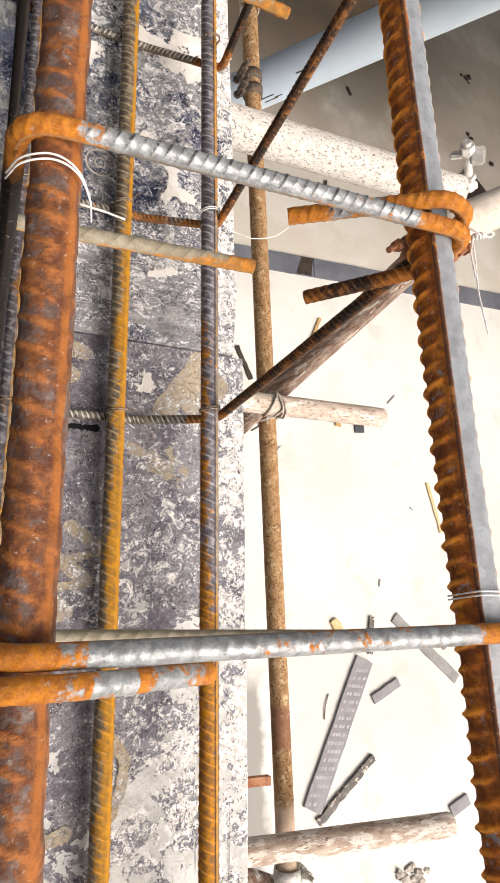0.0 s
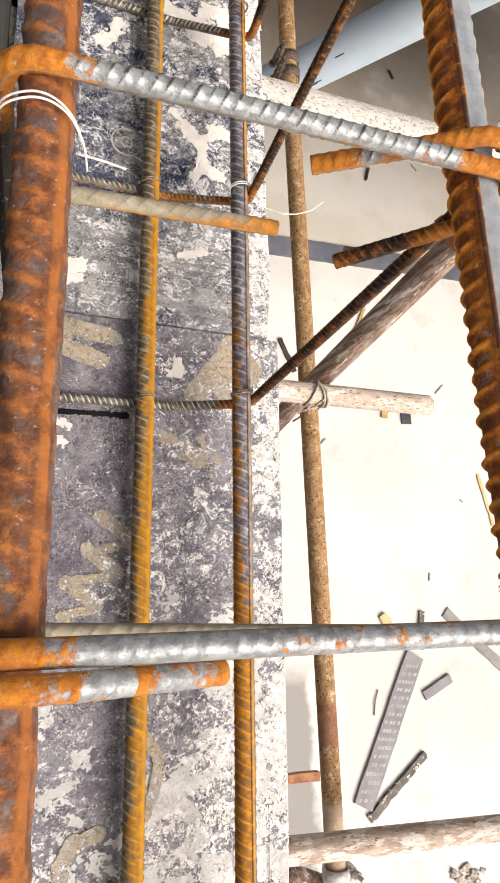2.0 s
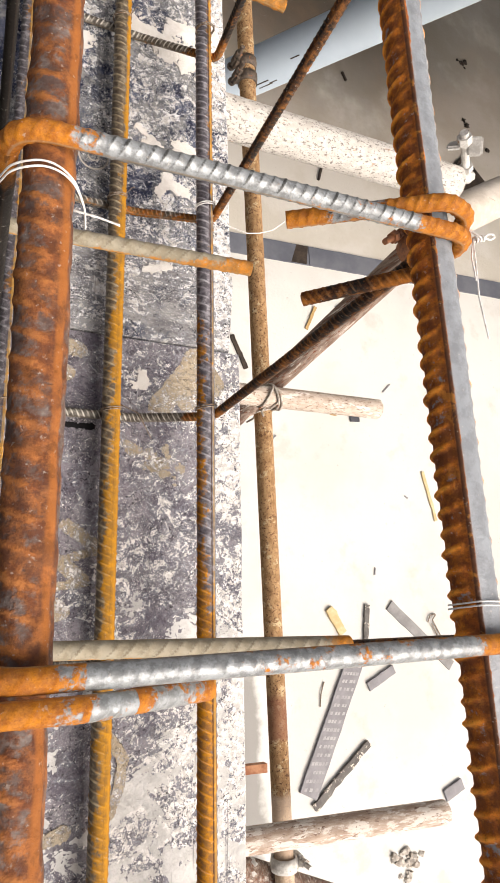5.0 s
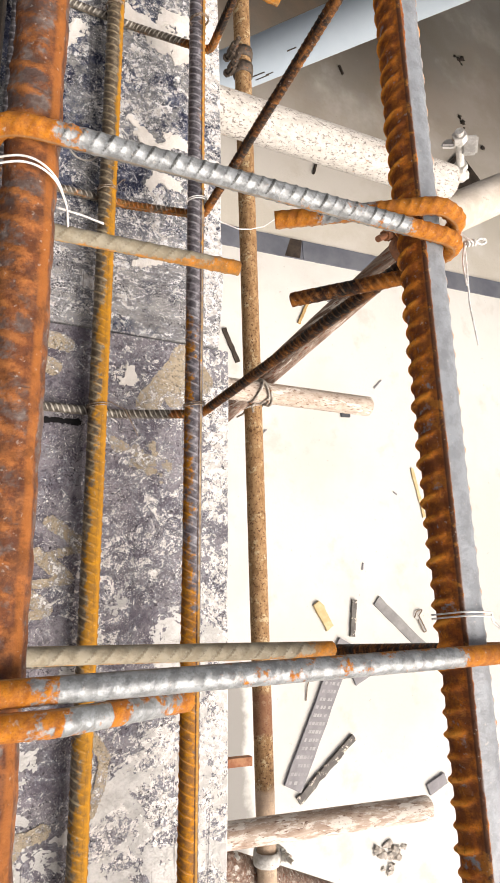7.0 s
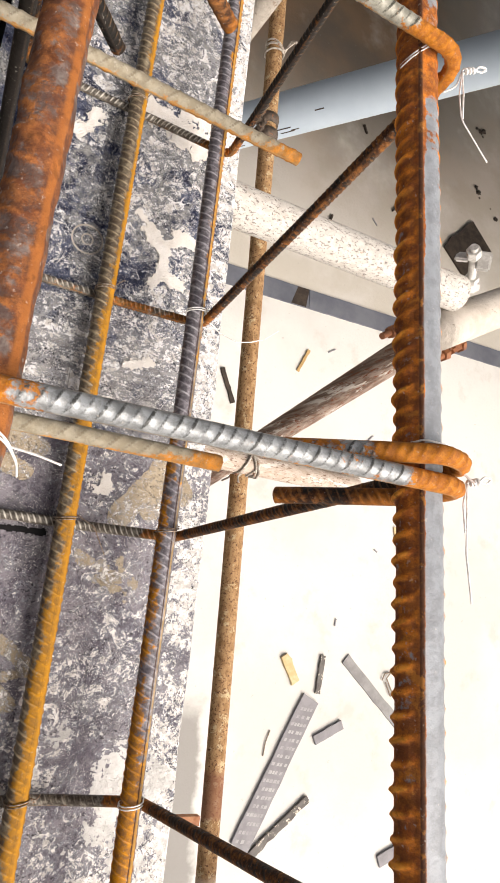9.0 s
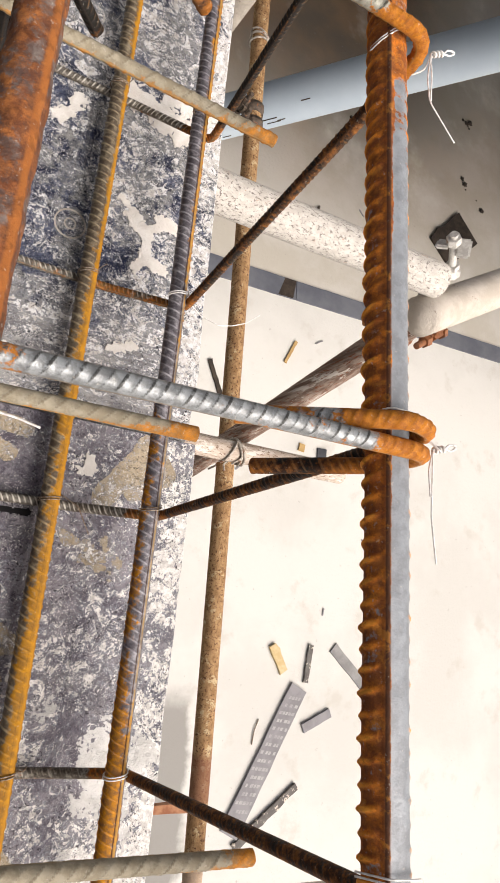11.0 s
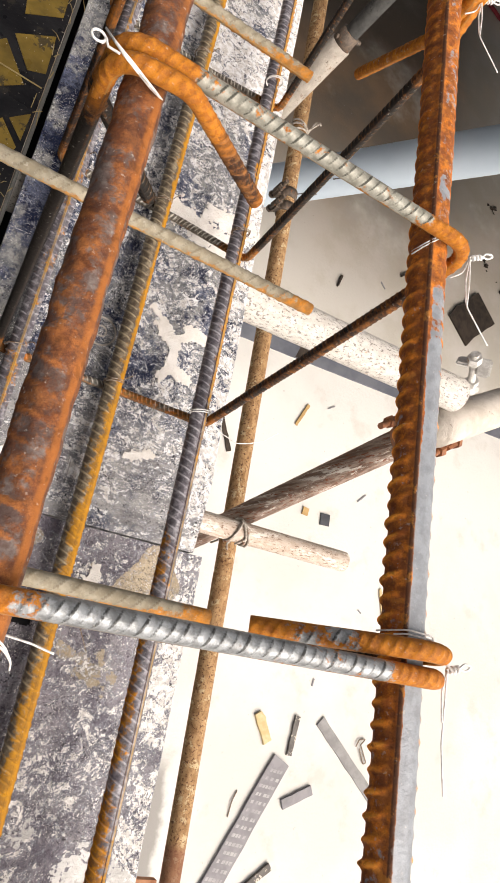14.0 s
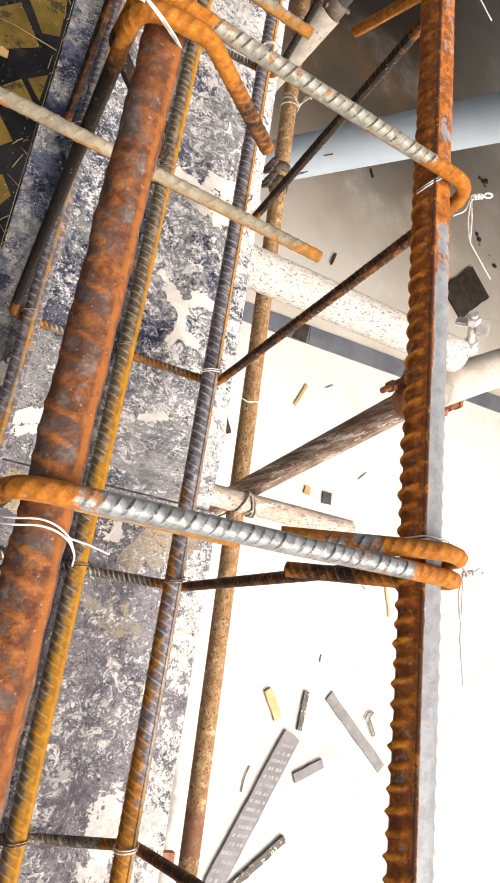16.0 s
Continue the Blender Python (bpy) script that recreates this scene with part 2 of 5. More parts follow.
# less cement at this board's left edge also paints in the shade there
M_BOARD_A = board_mat("film_board_blue_black", (0.010, 0.015, 0.042), (0.080, 0.095, 0.150), 0.575, ((0, 0.148, 0.172, 0.15), (0, 0.06, -0.03, -0.12), (0, -0.012, -0.036, -0.22), (1, 0.40, 0.30, 0.06), (1, 0.50, 0.62, 0.07), (1, 0.66, 0.95, 0.08)), 0.42, 0.8, (0.76, 0.765, 0.78), grey=(0.41, 0.34))
M_BOARD_B = board_mat("film_board_violet_grey", (0.115, 0.104, 0.130), (0.240, 0.223, 0.250), 0.655, ((0, 0.150, 0.175, 0.20), (1, 0.10, -0.05, 0.085), (0, 0.070, 0.04, -0.17), (1, -0.02, -0.12, 0.05)), 0.0, 0.2, sheet=(0.09, -0.06, 0.02))
M_PRINT = board_mat("worn_brown_print", (0.44, 0.365, 0.265), (0.35, 0.285, 0.20), 0.70, (), 0.0, 0.1)


def ply_edge_mat():
    n = Nodes("plywood_edge")
    lines = n.noise(260, 3, 0.6, stretch=(0.05, 0.05, 1))
    col = n.mix(n.ramp(lines, 0.4, 0.6), (0.30, 0.19, 0.10), (0.13, 0.085, 0.05))
    col = n.mix(n.ramp(n.noise(40, 4), 0.5, 0.65), col, (0.42, 0.39, 0.35))
    return n.done(col, 0.85, 0, lines, 0.001)


M_PLY_EDGE = ply_edge_mat()


def deck_mat(name, a, b, wear=0.5):
    n = Nodes(name)
    col = n.mix(n.ramp(n.noise(22, 5, 0.6), 0.4, 0.65), a, b)
    col = n.mix(n.ramp(n.noise(70, 5, 0.75, shift=3.0), 0.56, 0.62, 0, wear), col, (0.030, 0.026, 0.02))
    col = n.mix(n.ramp(n.noise(500, 2, 0.5), 0.70, 0.74, 0.0, 0.6), col, (0.45, 0.40, 0.33))
    return n.done(col, n.ramp(n.noise(30), 0.3, 0.7, 0.25, 0.5), 0, n.noise(300, 3), 0.0004, 0.07)


M_DECK = deck_mat("glossy_black_film", (0.006, 0.006, 0.007), (0.016, 0.016, 0.017))
M_GOLD = deck_mat("gold_brown_print", (0.17, 0.115, 0.025), (0.085, 0.058, 0.016), 0.85)


def tube_mat(name, a, b, patch, amount, patch2=(0.16, 0.09, 0.05), amount2=0.62, size=45, stretch=None, band=False, along=None):
    n = Nodes(name)
    col = n.mix(n.ramp(n.noise(size, 6, 0.7, stretch=stretch), 0.38, 0.62), a, b)
    col = n.mix(n.ramp(n.noise(size * 0.5, 6, 0.75, stretch=along, shift=5.0), amount, amount + 0.05), col, patch)
    col = n.mix(n.ramp(n.noise(size * 2.2, 4, 0.75, stretch=along, shift=8.0), amount2, amount2 + 0.05), col, patch2)
    if band:
        y = n.math("ADD", n.axis(1), n.math("MULTIPLY", n.math("SUBTRACT", n.noise(40), 0.5), 0.03))
        col = n.mix(n.math("MULTIPLY", n.ramp(y, -0.315, -0.300), n.ramp(y, -0.225, -0.205, 0.75, 0.0)), col, (0.20, 0.085, 0.05))
        col = n.mix(n.ramp(y, -0.43, -0.41, 0.6, 0.0), col, (0.56, 0.45, 0.36))
    return n.done(col, 0.8, 0.0, n.noise(size * 4, 4, 0.7), 0.002, 0.25)


M_SIDE = tube_mat("dark_side_form", (0.035, 0.035, 0.034), (0.065, 0.065, 0.062), (0.22, 0.20, 0.16), 0.63, (0.03, 0.03, 0.03), 0.60, 30, (1, 0.2, 1))
M_TUBE_RUST = tube_mat("brown_rusted_tube", (0.26, 0.145, 0.065), (0.42, 0.26, 0.13), (0.52, 0.40, 0.24), 0.56, (0.12, 0.055, 0.028), 0.55, 80, (1, 0.45, 1), band=True)
M_TUBE_WHITE = tube_mat("cement_white_tube", (0.68, 0.65, 0.605), (0.56, 0.525, 0.48), (0.47, 0.33, 0.24), 0.61, (0.22, 0.195, 0.175), 0.555, 150, (0.6, 1, 1), along=(0.6, 1, 1))
M_TUBE_GREY = tube_mat("cement_grey_tube", (0.46, 0.41, 0.35), (0.56, 0.51, 0.45), (0.36, 0.26, 0.2), 0.62, (0.24, 0.19, 0.15), 0.64, 30)
M_TUBE_DARK = tube_mat("dark_weathered_tube", (0.15, 0.095, 0.07), (0.36, 0.28, 0.23), (0.62, 0.57, 0.51), 0.555, (0.20, 0.065, 0.030), 0.555, 120, (1, 1, 0.08), along=(1, 1, 0.08))
M_TUBE_PALE = tube_mat("pale_pink_grey_tube", (0.50, 0.41, 0.34), (0.36, 0.26, 0.20), (0.68, 0.62, 0.56), 0.50, (0.17, 0.10, 0.07), 0.58, 100, (0.3, 1, 1), along=(0.3, 1, 1))
M_PROP = tube_mat("dusty_prop_tube", (0.30, 0.27, 0.235), (0.37, 0.335, 0.29), (0.22, 0.16, 0.12), 0.60, (0.14, 0.11, 0.09), 0.62, 60)
M_TUBE_WASHED = tube_mat("cement_washed_tube", (0.58, 0.50, 0.43), (0.46, 0.37, 0.30), (0.72, 0.67, 0.61), 0.53, (0.22, 0.14, 0.10), 0.56, 110, (0.4, 1, 1), along=(0.35, 1, 1))


def coupler_mat(name, a, b, rust):
    n = Nodes(name)
    col = n.mix(n.ramp(n.noise(90, 5, 0.7), 0.4, 0.62), a, b)
    return n.done(n.mix(n.ramp(n.noise(60, 5, 0.7, shift=2.0), rust, rust + 0.06), col, (0.26, 0.10, 0.04)), 0.7, 0.15, n.noise(300, 3), 0.001)


M_CLAMP_PALE = coupler_mat("cement_caked_coupler", (0.62, 0.61, 0.58), (0.44, 0.42, 0.39), 0.64)
M_LASH = coupler_mat("crusted_wire", (0.50, 0.46, 0.41), (0.27, 0.23, 0.19), 0.60)
M_CLAMP_DARK = coupler_mat("dark_coupler", (0.13, 0.095, 0.07), (0.06, 0.048, 0.04), 0.60)
M_CLAMP_RUST = coupler_mat("rusty_coupler", (0.27, 0.11, 0.05), (0.14, 0.06, 0.035), 0.45)


def floor_mat():
    n = Nodes("screeded_concrete")
    col = n.mix(n.ramp(n.noise(0.9, 5, 0.6), 0.4, 0.62), (0.64, 0.63, 0.60), (0.57, 0.56, 0.53))
    col = n.mix(n.ramp(n.noise(3.5, 6, 0.65, shift=3.0), 0.55, 0.7, 0, 0.5), col, (0.48, 0.45, 0.40))
    # beyond the strip: a greyer floor tone with some of the far shade in it
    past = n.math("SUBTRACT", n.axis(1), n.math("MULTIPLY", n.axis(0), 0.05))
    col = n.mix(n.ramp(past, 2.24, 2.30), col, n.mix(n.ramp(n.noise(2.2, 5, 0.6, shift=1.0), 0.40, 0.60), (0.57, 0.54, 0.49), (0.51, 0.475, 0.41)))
    # brown far floor; its darkening towards the back is shade put into colour
    far_shade = n.math("MULTIPLY", n.ramp(n.axis(1), 2.7, 4.8), n.ramp(n.noise(1.3, 5, 0.6, shift=6.0), 0.20, 0.46))
    far_shade = n.math("MULTIPLY", far_shade, n.ramp(n.axis(0), 3.0, 4.4, 1.0, 0.45))
    col = n.mix(n.math("MULTIPLY", far_shade, 0.96), col, n.mix(n.ramp(n.noise(0.7, 5, 0.6, shift=2.0), 0.40, 0.60), (0.22, 0.135, 0.075), (0.12, 0.095, 0.07)))
    # near-black far corner: shade deep in the bay, painted on the floor
    deep_shade = n.math("MULTIPLY", n.ramp(n.math("ADD", n.axis(1), n.noise(1.6, 5, 0.6, shift=13.0)), 5.6, 6.3), n.ramp(n.axis(0), 3.7, 3.0))
    col = n.mix(n.math("MULTIPLY", deep_shade, 0.9), col, (0.055, 0.040, 0.028))
    # greyer patch with a wavy edge, beside the near boards
    wob = n.math("MULTIPLY", n.math("SUBTRACT", n.noise(3.0, 5, 0.6, shift=9.0), 0.5), 0.30)
    grey_patch = n.math("MULTIPLY", n.ramp(n.math("ADD", n.axis(0), wob), 1.87, 1.81), n.ramp(n.math("ADD", n.axis(1), wob), -0.42, -0.56))
    col = n.mix(n.math("MULTIPLY", grey_patch, 0.9), col, (0.25, 0.24, 0.225))
    col = n.mix(n.ramp(n.noise(30, 3, 0.6), 0.68, 0.74, 0, 0.5), col, (0.30, 0.27, 0.24))
    return n.done(col, 0.85, 0, n.noise(40, 4), 0.003)


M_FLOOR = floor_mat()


def plain(name, a, b, size=20, rough=0.7, bump=0.001, patch=None, amount=0.6):
    n = Nodes(name)
    col = n.mix(n.ramp(n.noise(size, 5, 0.65), 0.36, 0.64), a, b)
    if patch:
        col = n.mix(n.ramp(n.noise(size * 2.3, 4, 0.7, shift=4.0), amount, amount + 0.05), col, patch)
    return n.done(col, rough, 0, n.noise(size * 8, 3), bump, 0.2)


M_SCRAP = plain("grey_film_scrap", (0.205, 0.197, 0.210), (0.26, 0.252, 0.265), 9, 0.6)
M_SCRAP_PALE = plain("pale_scrap", (0.30, 0.295, 0.29), (0.22, 0.215, 0.215), 9, 0.8)
M_INK = plain("faded_print", (0.40, 0.39, 0.39), (0.28, 0.272, 0.28), 14, 0.7)
M_SPECKLED = plain("speckled_scrap", (0.10, 0.09, 0.085), (0.16, 0.15, 0.14), 12, 0.7, patch=(0.62, 0.57, 0.48), amount=0.56)
M_WOOD = plain("raw_timber", (0.48, 0.32, 0.14), (0.40, 0.26, 0.11), 12, 0.8)
M_WOOD_PALE = plain("cream_timber", (0.62, 0.50, 0.30), (0.54, 0.40, 0.21), 25, 0.8)
M_WOOD_RED = plain("reddish_timber", (0.26, 0.105, 0.055), (0.40, 0.20, 0.11), 18, 0.8)
M_JOINT = plain("blue_grey_strip", (0.105, 0.112, 0.135), (0.15, 0.157, 0.18), 3, 0.6)
M_BLACK = plain("black_strip", (0.045, 0.047, 0.055), (0.075, 0.078, 0.09), 3, 0.6)
M_DIRT = plain("dark_debris", (0.03, 0.024, 0.02), (0.06, 0.045, 0.035), 14, 0.6)
M_PIPE = plain("pale_blue_plastic", (0.42, 0.50, 0.58), (0.48, 0.56, 0.63), 1.5, 0.5, 0.0005)
M_CEMENT = plain("hardened_cement", (0.80, 0.78, 0.75), (0.68, 0.65, 0.61), 60, 0.9, 0.002)
M_DEEP_BLACK = plain("deep_black", (0.004, 0.004, 0.005), (0.008, 0.007, 0.008), 40, 0.8, 0.0002)
M_STRAW = plain("dry_straw", (0.26, 0.20, 0.09), (0.15, 0.11, 0.05), 60, 0.8, 0.0002)
M_BRASS = plain("yellow_zinc", (0.50, 0.45, 0.12), (0.36, 0.34, 0.10), 200, 0.35, 0.0002)
M_RED = plain("dark_red_plastic", (0.20, 0.02, 0.025), (0.13, 0.015, 0.02), 6, 0.5)
M_CLUMP = plain("cement_crumbs", (0.56, 0.52, 0.47), (0.34, 0.30, 0.26), 25, 0.9)


# ---- building blocks ----
def link(name, verts, faces, material, parent=None, label="", smooth=True, values=None, crest=None, fins=None):
    me = bpy.data.meshes.new(name)
    me.from_pydata([tuple(v) for v in verts], [], faces)
    me.materials.append(material)
    if smooth:
        me.polygons.foreach_set("use_smooth", [True] * len(me.polygons))
    if values is not None:
        me.attributes.new("rust", "FLOAT", "POINT").data.foreach_set("value", np.asarray(values, dtype=np.float32))
    if crest is not None:
        me.attributes.new("crest", "FLOAT", "POINT").data.foreach_set("value", np.asarray(crest, dtype=np.float32))
    if fins is not None:
        me.attributes.new("fin", "FLOAT", "POINT").data.foreach_set("value", np.asarray(fins, dtype=np.float32))
    me.update()
    ob = new(name, me)
    if parent:
        ob.parent = parent
    if label:
        tagged(ob, label)
    return ob


def part(name, bm, material, parent=None, label="", smooth=False):
    me = bpy.data.meshes.new(name)
    bm.to_mesh(me)
    bm.free()
    me.materials.append(material)
    if smooth:
        me.polygons.foreach_set("use_smooth", [True] * len(me.polygons))
    ob = new(name, me)
    if parent:
        ob.parent = parent
    if label:
        tagged(ob, label)
    return ob


def thing(name, label, category, group="", at=(0, 0, 0)):
    ob = new(name)
    ob.empty_display_size = 0.05
    ob.location = at
    return tagged(ob, label, category, group)


def rounded(points, radius, step):
    """A polyline with its corners rounded, cut into even steps."""
    P = [np.array(p, float) for p in points]
    out = [P[0]]
    for a, b, c in zip(P, P[1:], P[2:]):
        u, v = a - b, c - b
        lu, lv = np.linalg.norm(u), np.linalg.norm(v)
        u, v = u / lu, v / lv
        half = math.acos(max(-1, min(1, float(u @ v)))) / 2
        cut = min(radius / max(math.tan(half), 1e-3), 0.48 * lu, 0.48 * lv)
        p0, p1 = b + u * cut, b + v * cut
        for i in range(13):
            s = i / 12
            out.append((1 - s) ** 2 * p0 + 2 * s * (1 - s) * (b * 0.9 + (p0 + p1) * 0.05) + s * s * p1)
    out.append(P[-1])
    out = np.array(out)
    d = np.r_[0, np.cumsum(np.linalg.norm(np.diff(out, axis=0), axis=1))]
    n = max(2, int(d[-1] / step))
    t = np.linspace(0, d[-1], n)
    return np.stack([np.interp(t, d, out[:, i]) for i in range(3)], 1), t


def sweep(path, radius, around=8):
    """Ring vertices along a path; radius may be an array (rings, around). Returns verts, faces with closed ends."""
    T = np.gradient(path, axis=0)
    T /= np.linalg.norm(T, axis=1)[:, None] + 1e-12
    ref = np.array([0, 0, 1.0]) if abs(T[0, 2]) < 0.9 else np.array([1.0, 0, 0])
    N = np.zeros_like(path)
    nrm = ref - T[0] * (ref @ T[0])
    for i in range(len(path)):
        nrm = nrm - T[i] * (nrm @ T[i])
        nrm = nrm / (np.linalg.norm(nrm) + 1e-12)
        N[i] = nrm
    B = np.cross(T, N)
    th = np.linspace(0, 2 * np.pi, around, endpoint=False)
    R = np.broadcast_to(np.asarray(radius, float), (len(path), around)) if np.ndim(radius) else np.full((len(path), around), radius)
    V = path[:, None] + R[..., None] * (np.cos(th)[None, :, None] * N[:, None] + np.sin(th)[None, :, None] * B[:, None])
    n = len(path)
    i, j = np.meshgrid(np.arange(n - 1), np.arange(around), indexing="ij")
    k = (j + 1) % around
    F = np.stack([i * around + j, i * around + k, (i + 1) * around + k, (i + 1) * around + j], -1).reshape(-1, 4).tolist()
    F.append(list(range(around))[::-1])
    F.append([(n - 1) * around + q for q in range(around)])
    return V.reshape(-1, 3), F


def rebar(name, points, r, material, parent=None, label="", bend=0.012, rib=0.0011, pitch=0.012, around=32, step=None, turn=0.0, rust=0.3, bend_rust=0.0, lug=0.0009, wear=None, wobble=0.0, seed=0, sharp=3.0, skew=0.45, fin_rust=0.25, crest_rust=0.0, fin_line=0.0, fin_width=0.18, crease=0.0, uneven=0.0, end_rust=0.007, bare=False, plain=None, crown=0.5, crown_b=None, rib_b=1.0):
    """A deformed bar: round core, two lengthwise fins, slanting cross ribs. Its 'rust' value says how far rust has spread."""
    path, s = rounded(points, bend, step or pitch / 8)
    if wobble:
        path = path + wobble * np.stack([np.sin(s * 9 + seed), 0 * s, np.sin(s * 7 + 2 * seed)], 1)
    th = np.linspace(0, 2 * np.pi, around, endpoint=False)
    S, A = s[:, None], (th + turn)[None, :]
    side = np.where(np.cos(A) >= 0, 1.0, -1.0)
    local = np.arctan2(np.sin(A) * side, np.cos(A) * side)
    phase = (S + side * local * r * skew) / pitch + np.where(side > 0, 0.0, 0.5)
    ridge = np.clip(np.cos(2 * np.pi * phase), 0, 1) ** sharp * np.clip(1.25 * np.cos(local) - 0.25, 0, 1) ** np.where(side > 0, crown_b or crown, crown)
    ridge = ridge * (1 + 0.25 * np.sin(np.floor(phase + 0.5) * 2.4 + seed))
    if bare:
        ridge = ridge * np.where(side > 0, 1.0, 0.12)
    if plain:
        ridge = ridge * plain(path)[:, None]
    fin = np.exp(-((np.abs(np.abs(local) - np.pi / 2)) / fin_width) ** 2)
    R = r + rib * ridge * np.where(side > 0, rib_b, 1.0) + lug * fin
    R = R * (1 + 0.02 * np.sin(S * 40 + 3 * seed) * np.cos(A))
    if uneven:
        # pitted, scaling rust
        q = S / 0.011
        R = R + uneven * (np.sin(q * 1.7 + 2.1 * A + 1.3 * np.sin(q * 0.61)) * np.sin(q * 0.83 - A) + 0.6 * np.sin(q * 3.9 + 3 * A) * np.sin(q * 2.3 - 4 * A))
        ridge = np.clip(ridge + 0.28 * np.sin(q * 1.3 + 2 * A + 2.0 * np.sin(q * 0.37)) * np.sin(q * 0.9 + A), 0, 1.2)
    V, F = sweep(path, R, around)
    T = np.gradient(path, axis=0)
    T /= np.linalg.norm(T, axis=1)[:, None]
    curve = np.linalg.norm(np.gradient(T, axis=0), axis=1) / np.gradient(s)
    k = max(3, int(0.022 / (s[1] - s[0])))
    curve = np.convolve(np.pad(curve, k, mode="edge"), np.ones(2 * k + 1) / (2 * k + 1), "valid")
    val = rust + bend_rust * np.clip(curve / 14, 0, 1)
    ends = np.exp(-((s / end_rust) ** 2)) + np.exp(-(((s[-1] - s) / end_rust) ** 2))
    val = val[:, None] + 0.7 * np.clip(ends, 0, 1)[:, None] + 0 * A
    val = val + fin_rust * fin + crest_rust * (ridge - 0.35)
    if wear:
        val = val + wear(path, A)
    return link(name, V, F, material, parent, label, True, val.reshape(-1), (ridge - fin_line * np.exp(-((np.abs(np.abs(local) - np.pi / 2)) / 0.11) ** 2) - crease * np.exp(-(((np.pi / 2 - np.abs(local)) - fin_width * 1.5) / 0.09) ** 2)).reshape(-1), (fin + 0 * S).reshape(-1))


def wire(name, points, r=0.00055, material=None, parent=None, label="", around=6, bend=0.003, step=0.0012):
    path, s = rounded(points, bend, step)
    V, F = sweep(path, r, around)
    return link(name, V, F, material or M_WIRE, parent, label)


def helix(a, b, r, turns, n=60):
    a, b = np.array(a, float), np.array(b, float)
    d = b - a
    u = np.cross(d, (0.3, 0.5, 0.8))
    u /= np.linalg.norm(u)
    v = np.cross(d / np.linalg.norm(d), u)
    t = np.linspace(0, 1, n)[:, None]
    return a + d * t + r * (np.cos(2 * np.pi * turns * t) * u + np.sin(2 * np.pi * turns * t) * v)


def box(bm, lo, hi, bevel=0.0):
    m = Matrix.Translation([(a + b) / 2 for a, b in zip(lo, hi)]) @ Matrix.Diagonal([b - a for a, b in zip(lo, hi)] + [1])
    g = bmesh.ops.create_cube(bm, size=1, matrix=m)
    if bevel:
        e = list({e for v in g["verts"] for e in v.link_edges})
        bmesh.ops.bevel(bm, geom=e, offset=bevel, segments=2, affect="EDGES", profile=0.7)
    return g


def ragged(bm, lo, hi, amount, seed, cuts=7):
    """A plank or chip with uneven long edges."""
    nx = cuts
    lo, hi = Vector(lo), Vector(hi)
    along = 0 if hi.x - lo.x >= hi.y - lo.y else 1
    cross = 1 - along
    top, bot = [], []
    for i in range(nx + 1):
        t = i / nx
        row_t, row_b = [], []
        for side in (0, 1):
            p = Vector(lo)
            p[along] = lo[along] + (hi[along] - lo[along]) * t
            p[cross] = (lo, hi)[side][cross] + amount * noise.noise((seed + 5.3 * side, i * 0.9, 1.7))
            if i in (0, nx):
                p[along] += amount * noise.noise((seed + 9.1, i, side * 2.0))
            row_b.append(bm.verts.new((p.x, p.y, lo.z)))
            row_t.append(bm.verts.new((p.x, p.y, hi.z)))
        top.append(row_t), bot.append(row_b)
    for i in range(nx):
        bm.faces.new((top[i][0], top[i + 1][0], top[i + 1][1], top[i][1]))
        bm.faces.new((bot[i][1], bot[i + 1][1], bot[i + 1][0], bot[i][0]))
        for s in (0, 1):
            bm.faces.new((bot[i][s], bot[i + 1][s], top[i + 1][s], top[i][s]))
    for i in (0, nx):
        bm.faces.new((bot[i][0], bot[i][1], top[i][1], top[i][0]))
    bmesh.ops.recalc_face_normals(bm, faces=bm.faces)


# ---- floor below, deck beside the beam, unseen deck added to shade the far bay ----
bm = bmesh.new()
box(bm, (-40, -40, -3.4), (45, 45, -3.2))
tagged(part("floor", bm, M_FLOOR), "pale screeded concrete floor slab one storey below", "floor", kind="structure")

# out of view, added only to throw shade on the floor beyond
bm = bmesh.new()
box(bm, (0.9, 1.30, 0.20), (12.0, 16, 0.25))
box(bm, (0.9, 1.30, 0.05), (1.0, 16, 0.20))
tagged(part("shade_deck", bm, M_DECK), "unseen plywood deck added to shade the far floor", "formwork", kind="structure")

bm = bmesh.new()
box(bm, (-4.0, -3.0, 0.232), (-0.0775, 6.0, 0.250), 0.0012)
deck = part("deck", bm, M_DECK)
deck.data.materials.append(M_PLY_EDGE)
for f in deck.data.polygons:
    if f.normal.x > 0.5:
        f.material_index = 1
tagged(deck, "glossy black film-faced plywood slab deck beside the beam", "formwork", kind="structure")

bm = bmesh.new()
sec = ((-0.0890, -0.030), (-0.0700, -0.030), (-0.0765, 0.2315), (-0.0955, 0.2315))
ends = [[bm.verts.new((x, y, z)) for x, z in sec] for y in (-3.0, 6.0)]
for k in range(4):
    bm.faces.new((ends[0][k], ends[0][(k + 1) % 4], ends[1][(k + 1) % 4], ends[1][k]))
bm.faces.new(ends[0][::-1]), bm.faces.new(ends[1])
bmesh.ops.recalc_face_normals(bm, faces=bm.faces)
tagged(part("beam_side_form", bm, M_SIDE), "dark film-faced plywood side form of the beam", "formwork", kind="structure")

# added strip: keeps the bright floor from showing through the dark joint
bm = bmesh.new()
box(bm, (-0.095, -1.2, -0.052), (-0.045, 3.0, -0.0315), 0.002)
tagged(part("joint_backing", bm, M_DEEP_BLACK), "black strip added under the joint to keep it dark", "formwork", kind="structure")

# ---- soffit boards of the beam, butted at a chipped seam ----
SEAM = 0.272


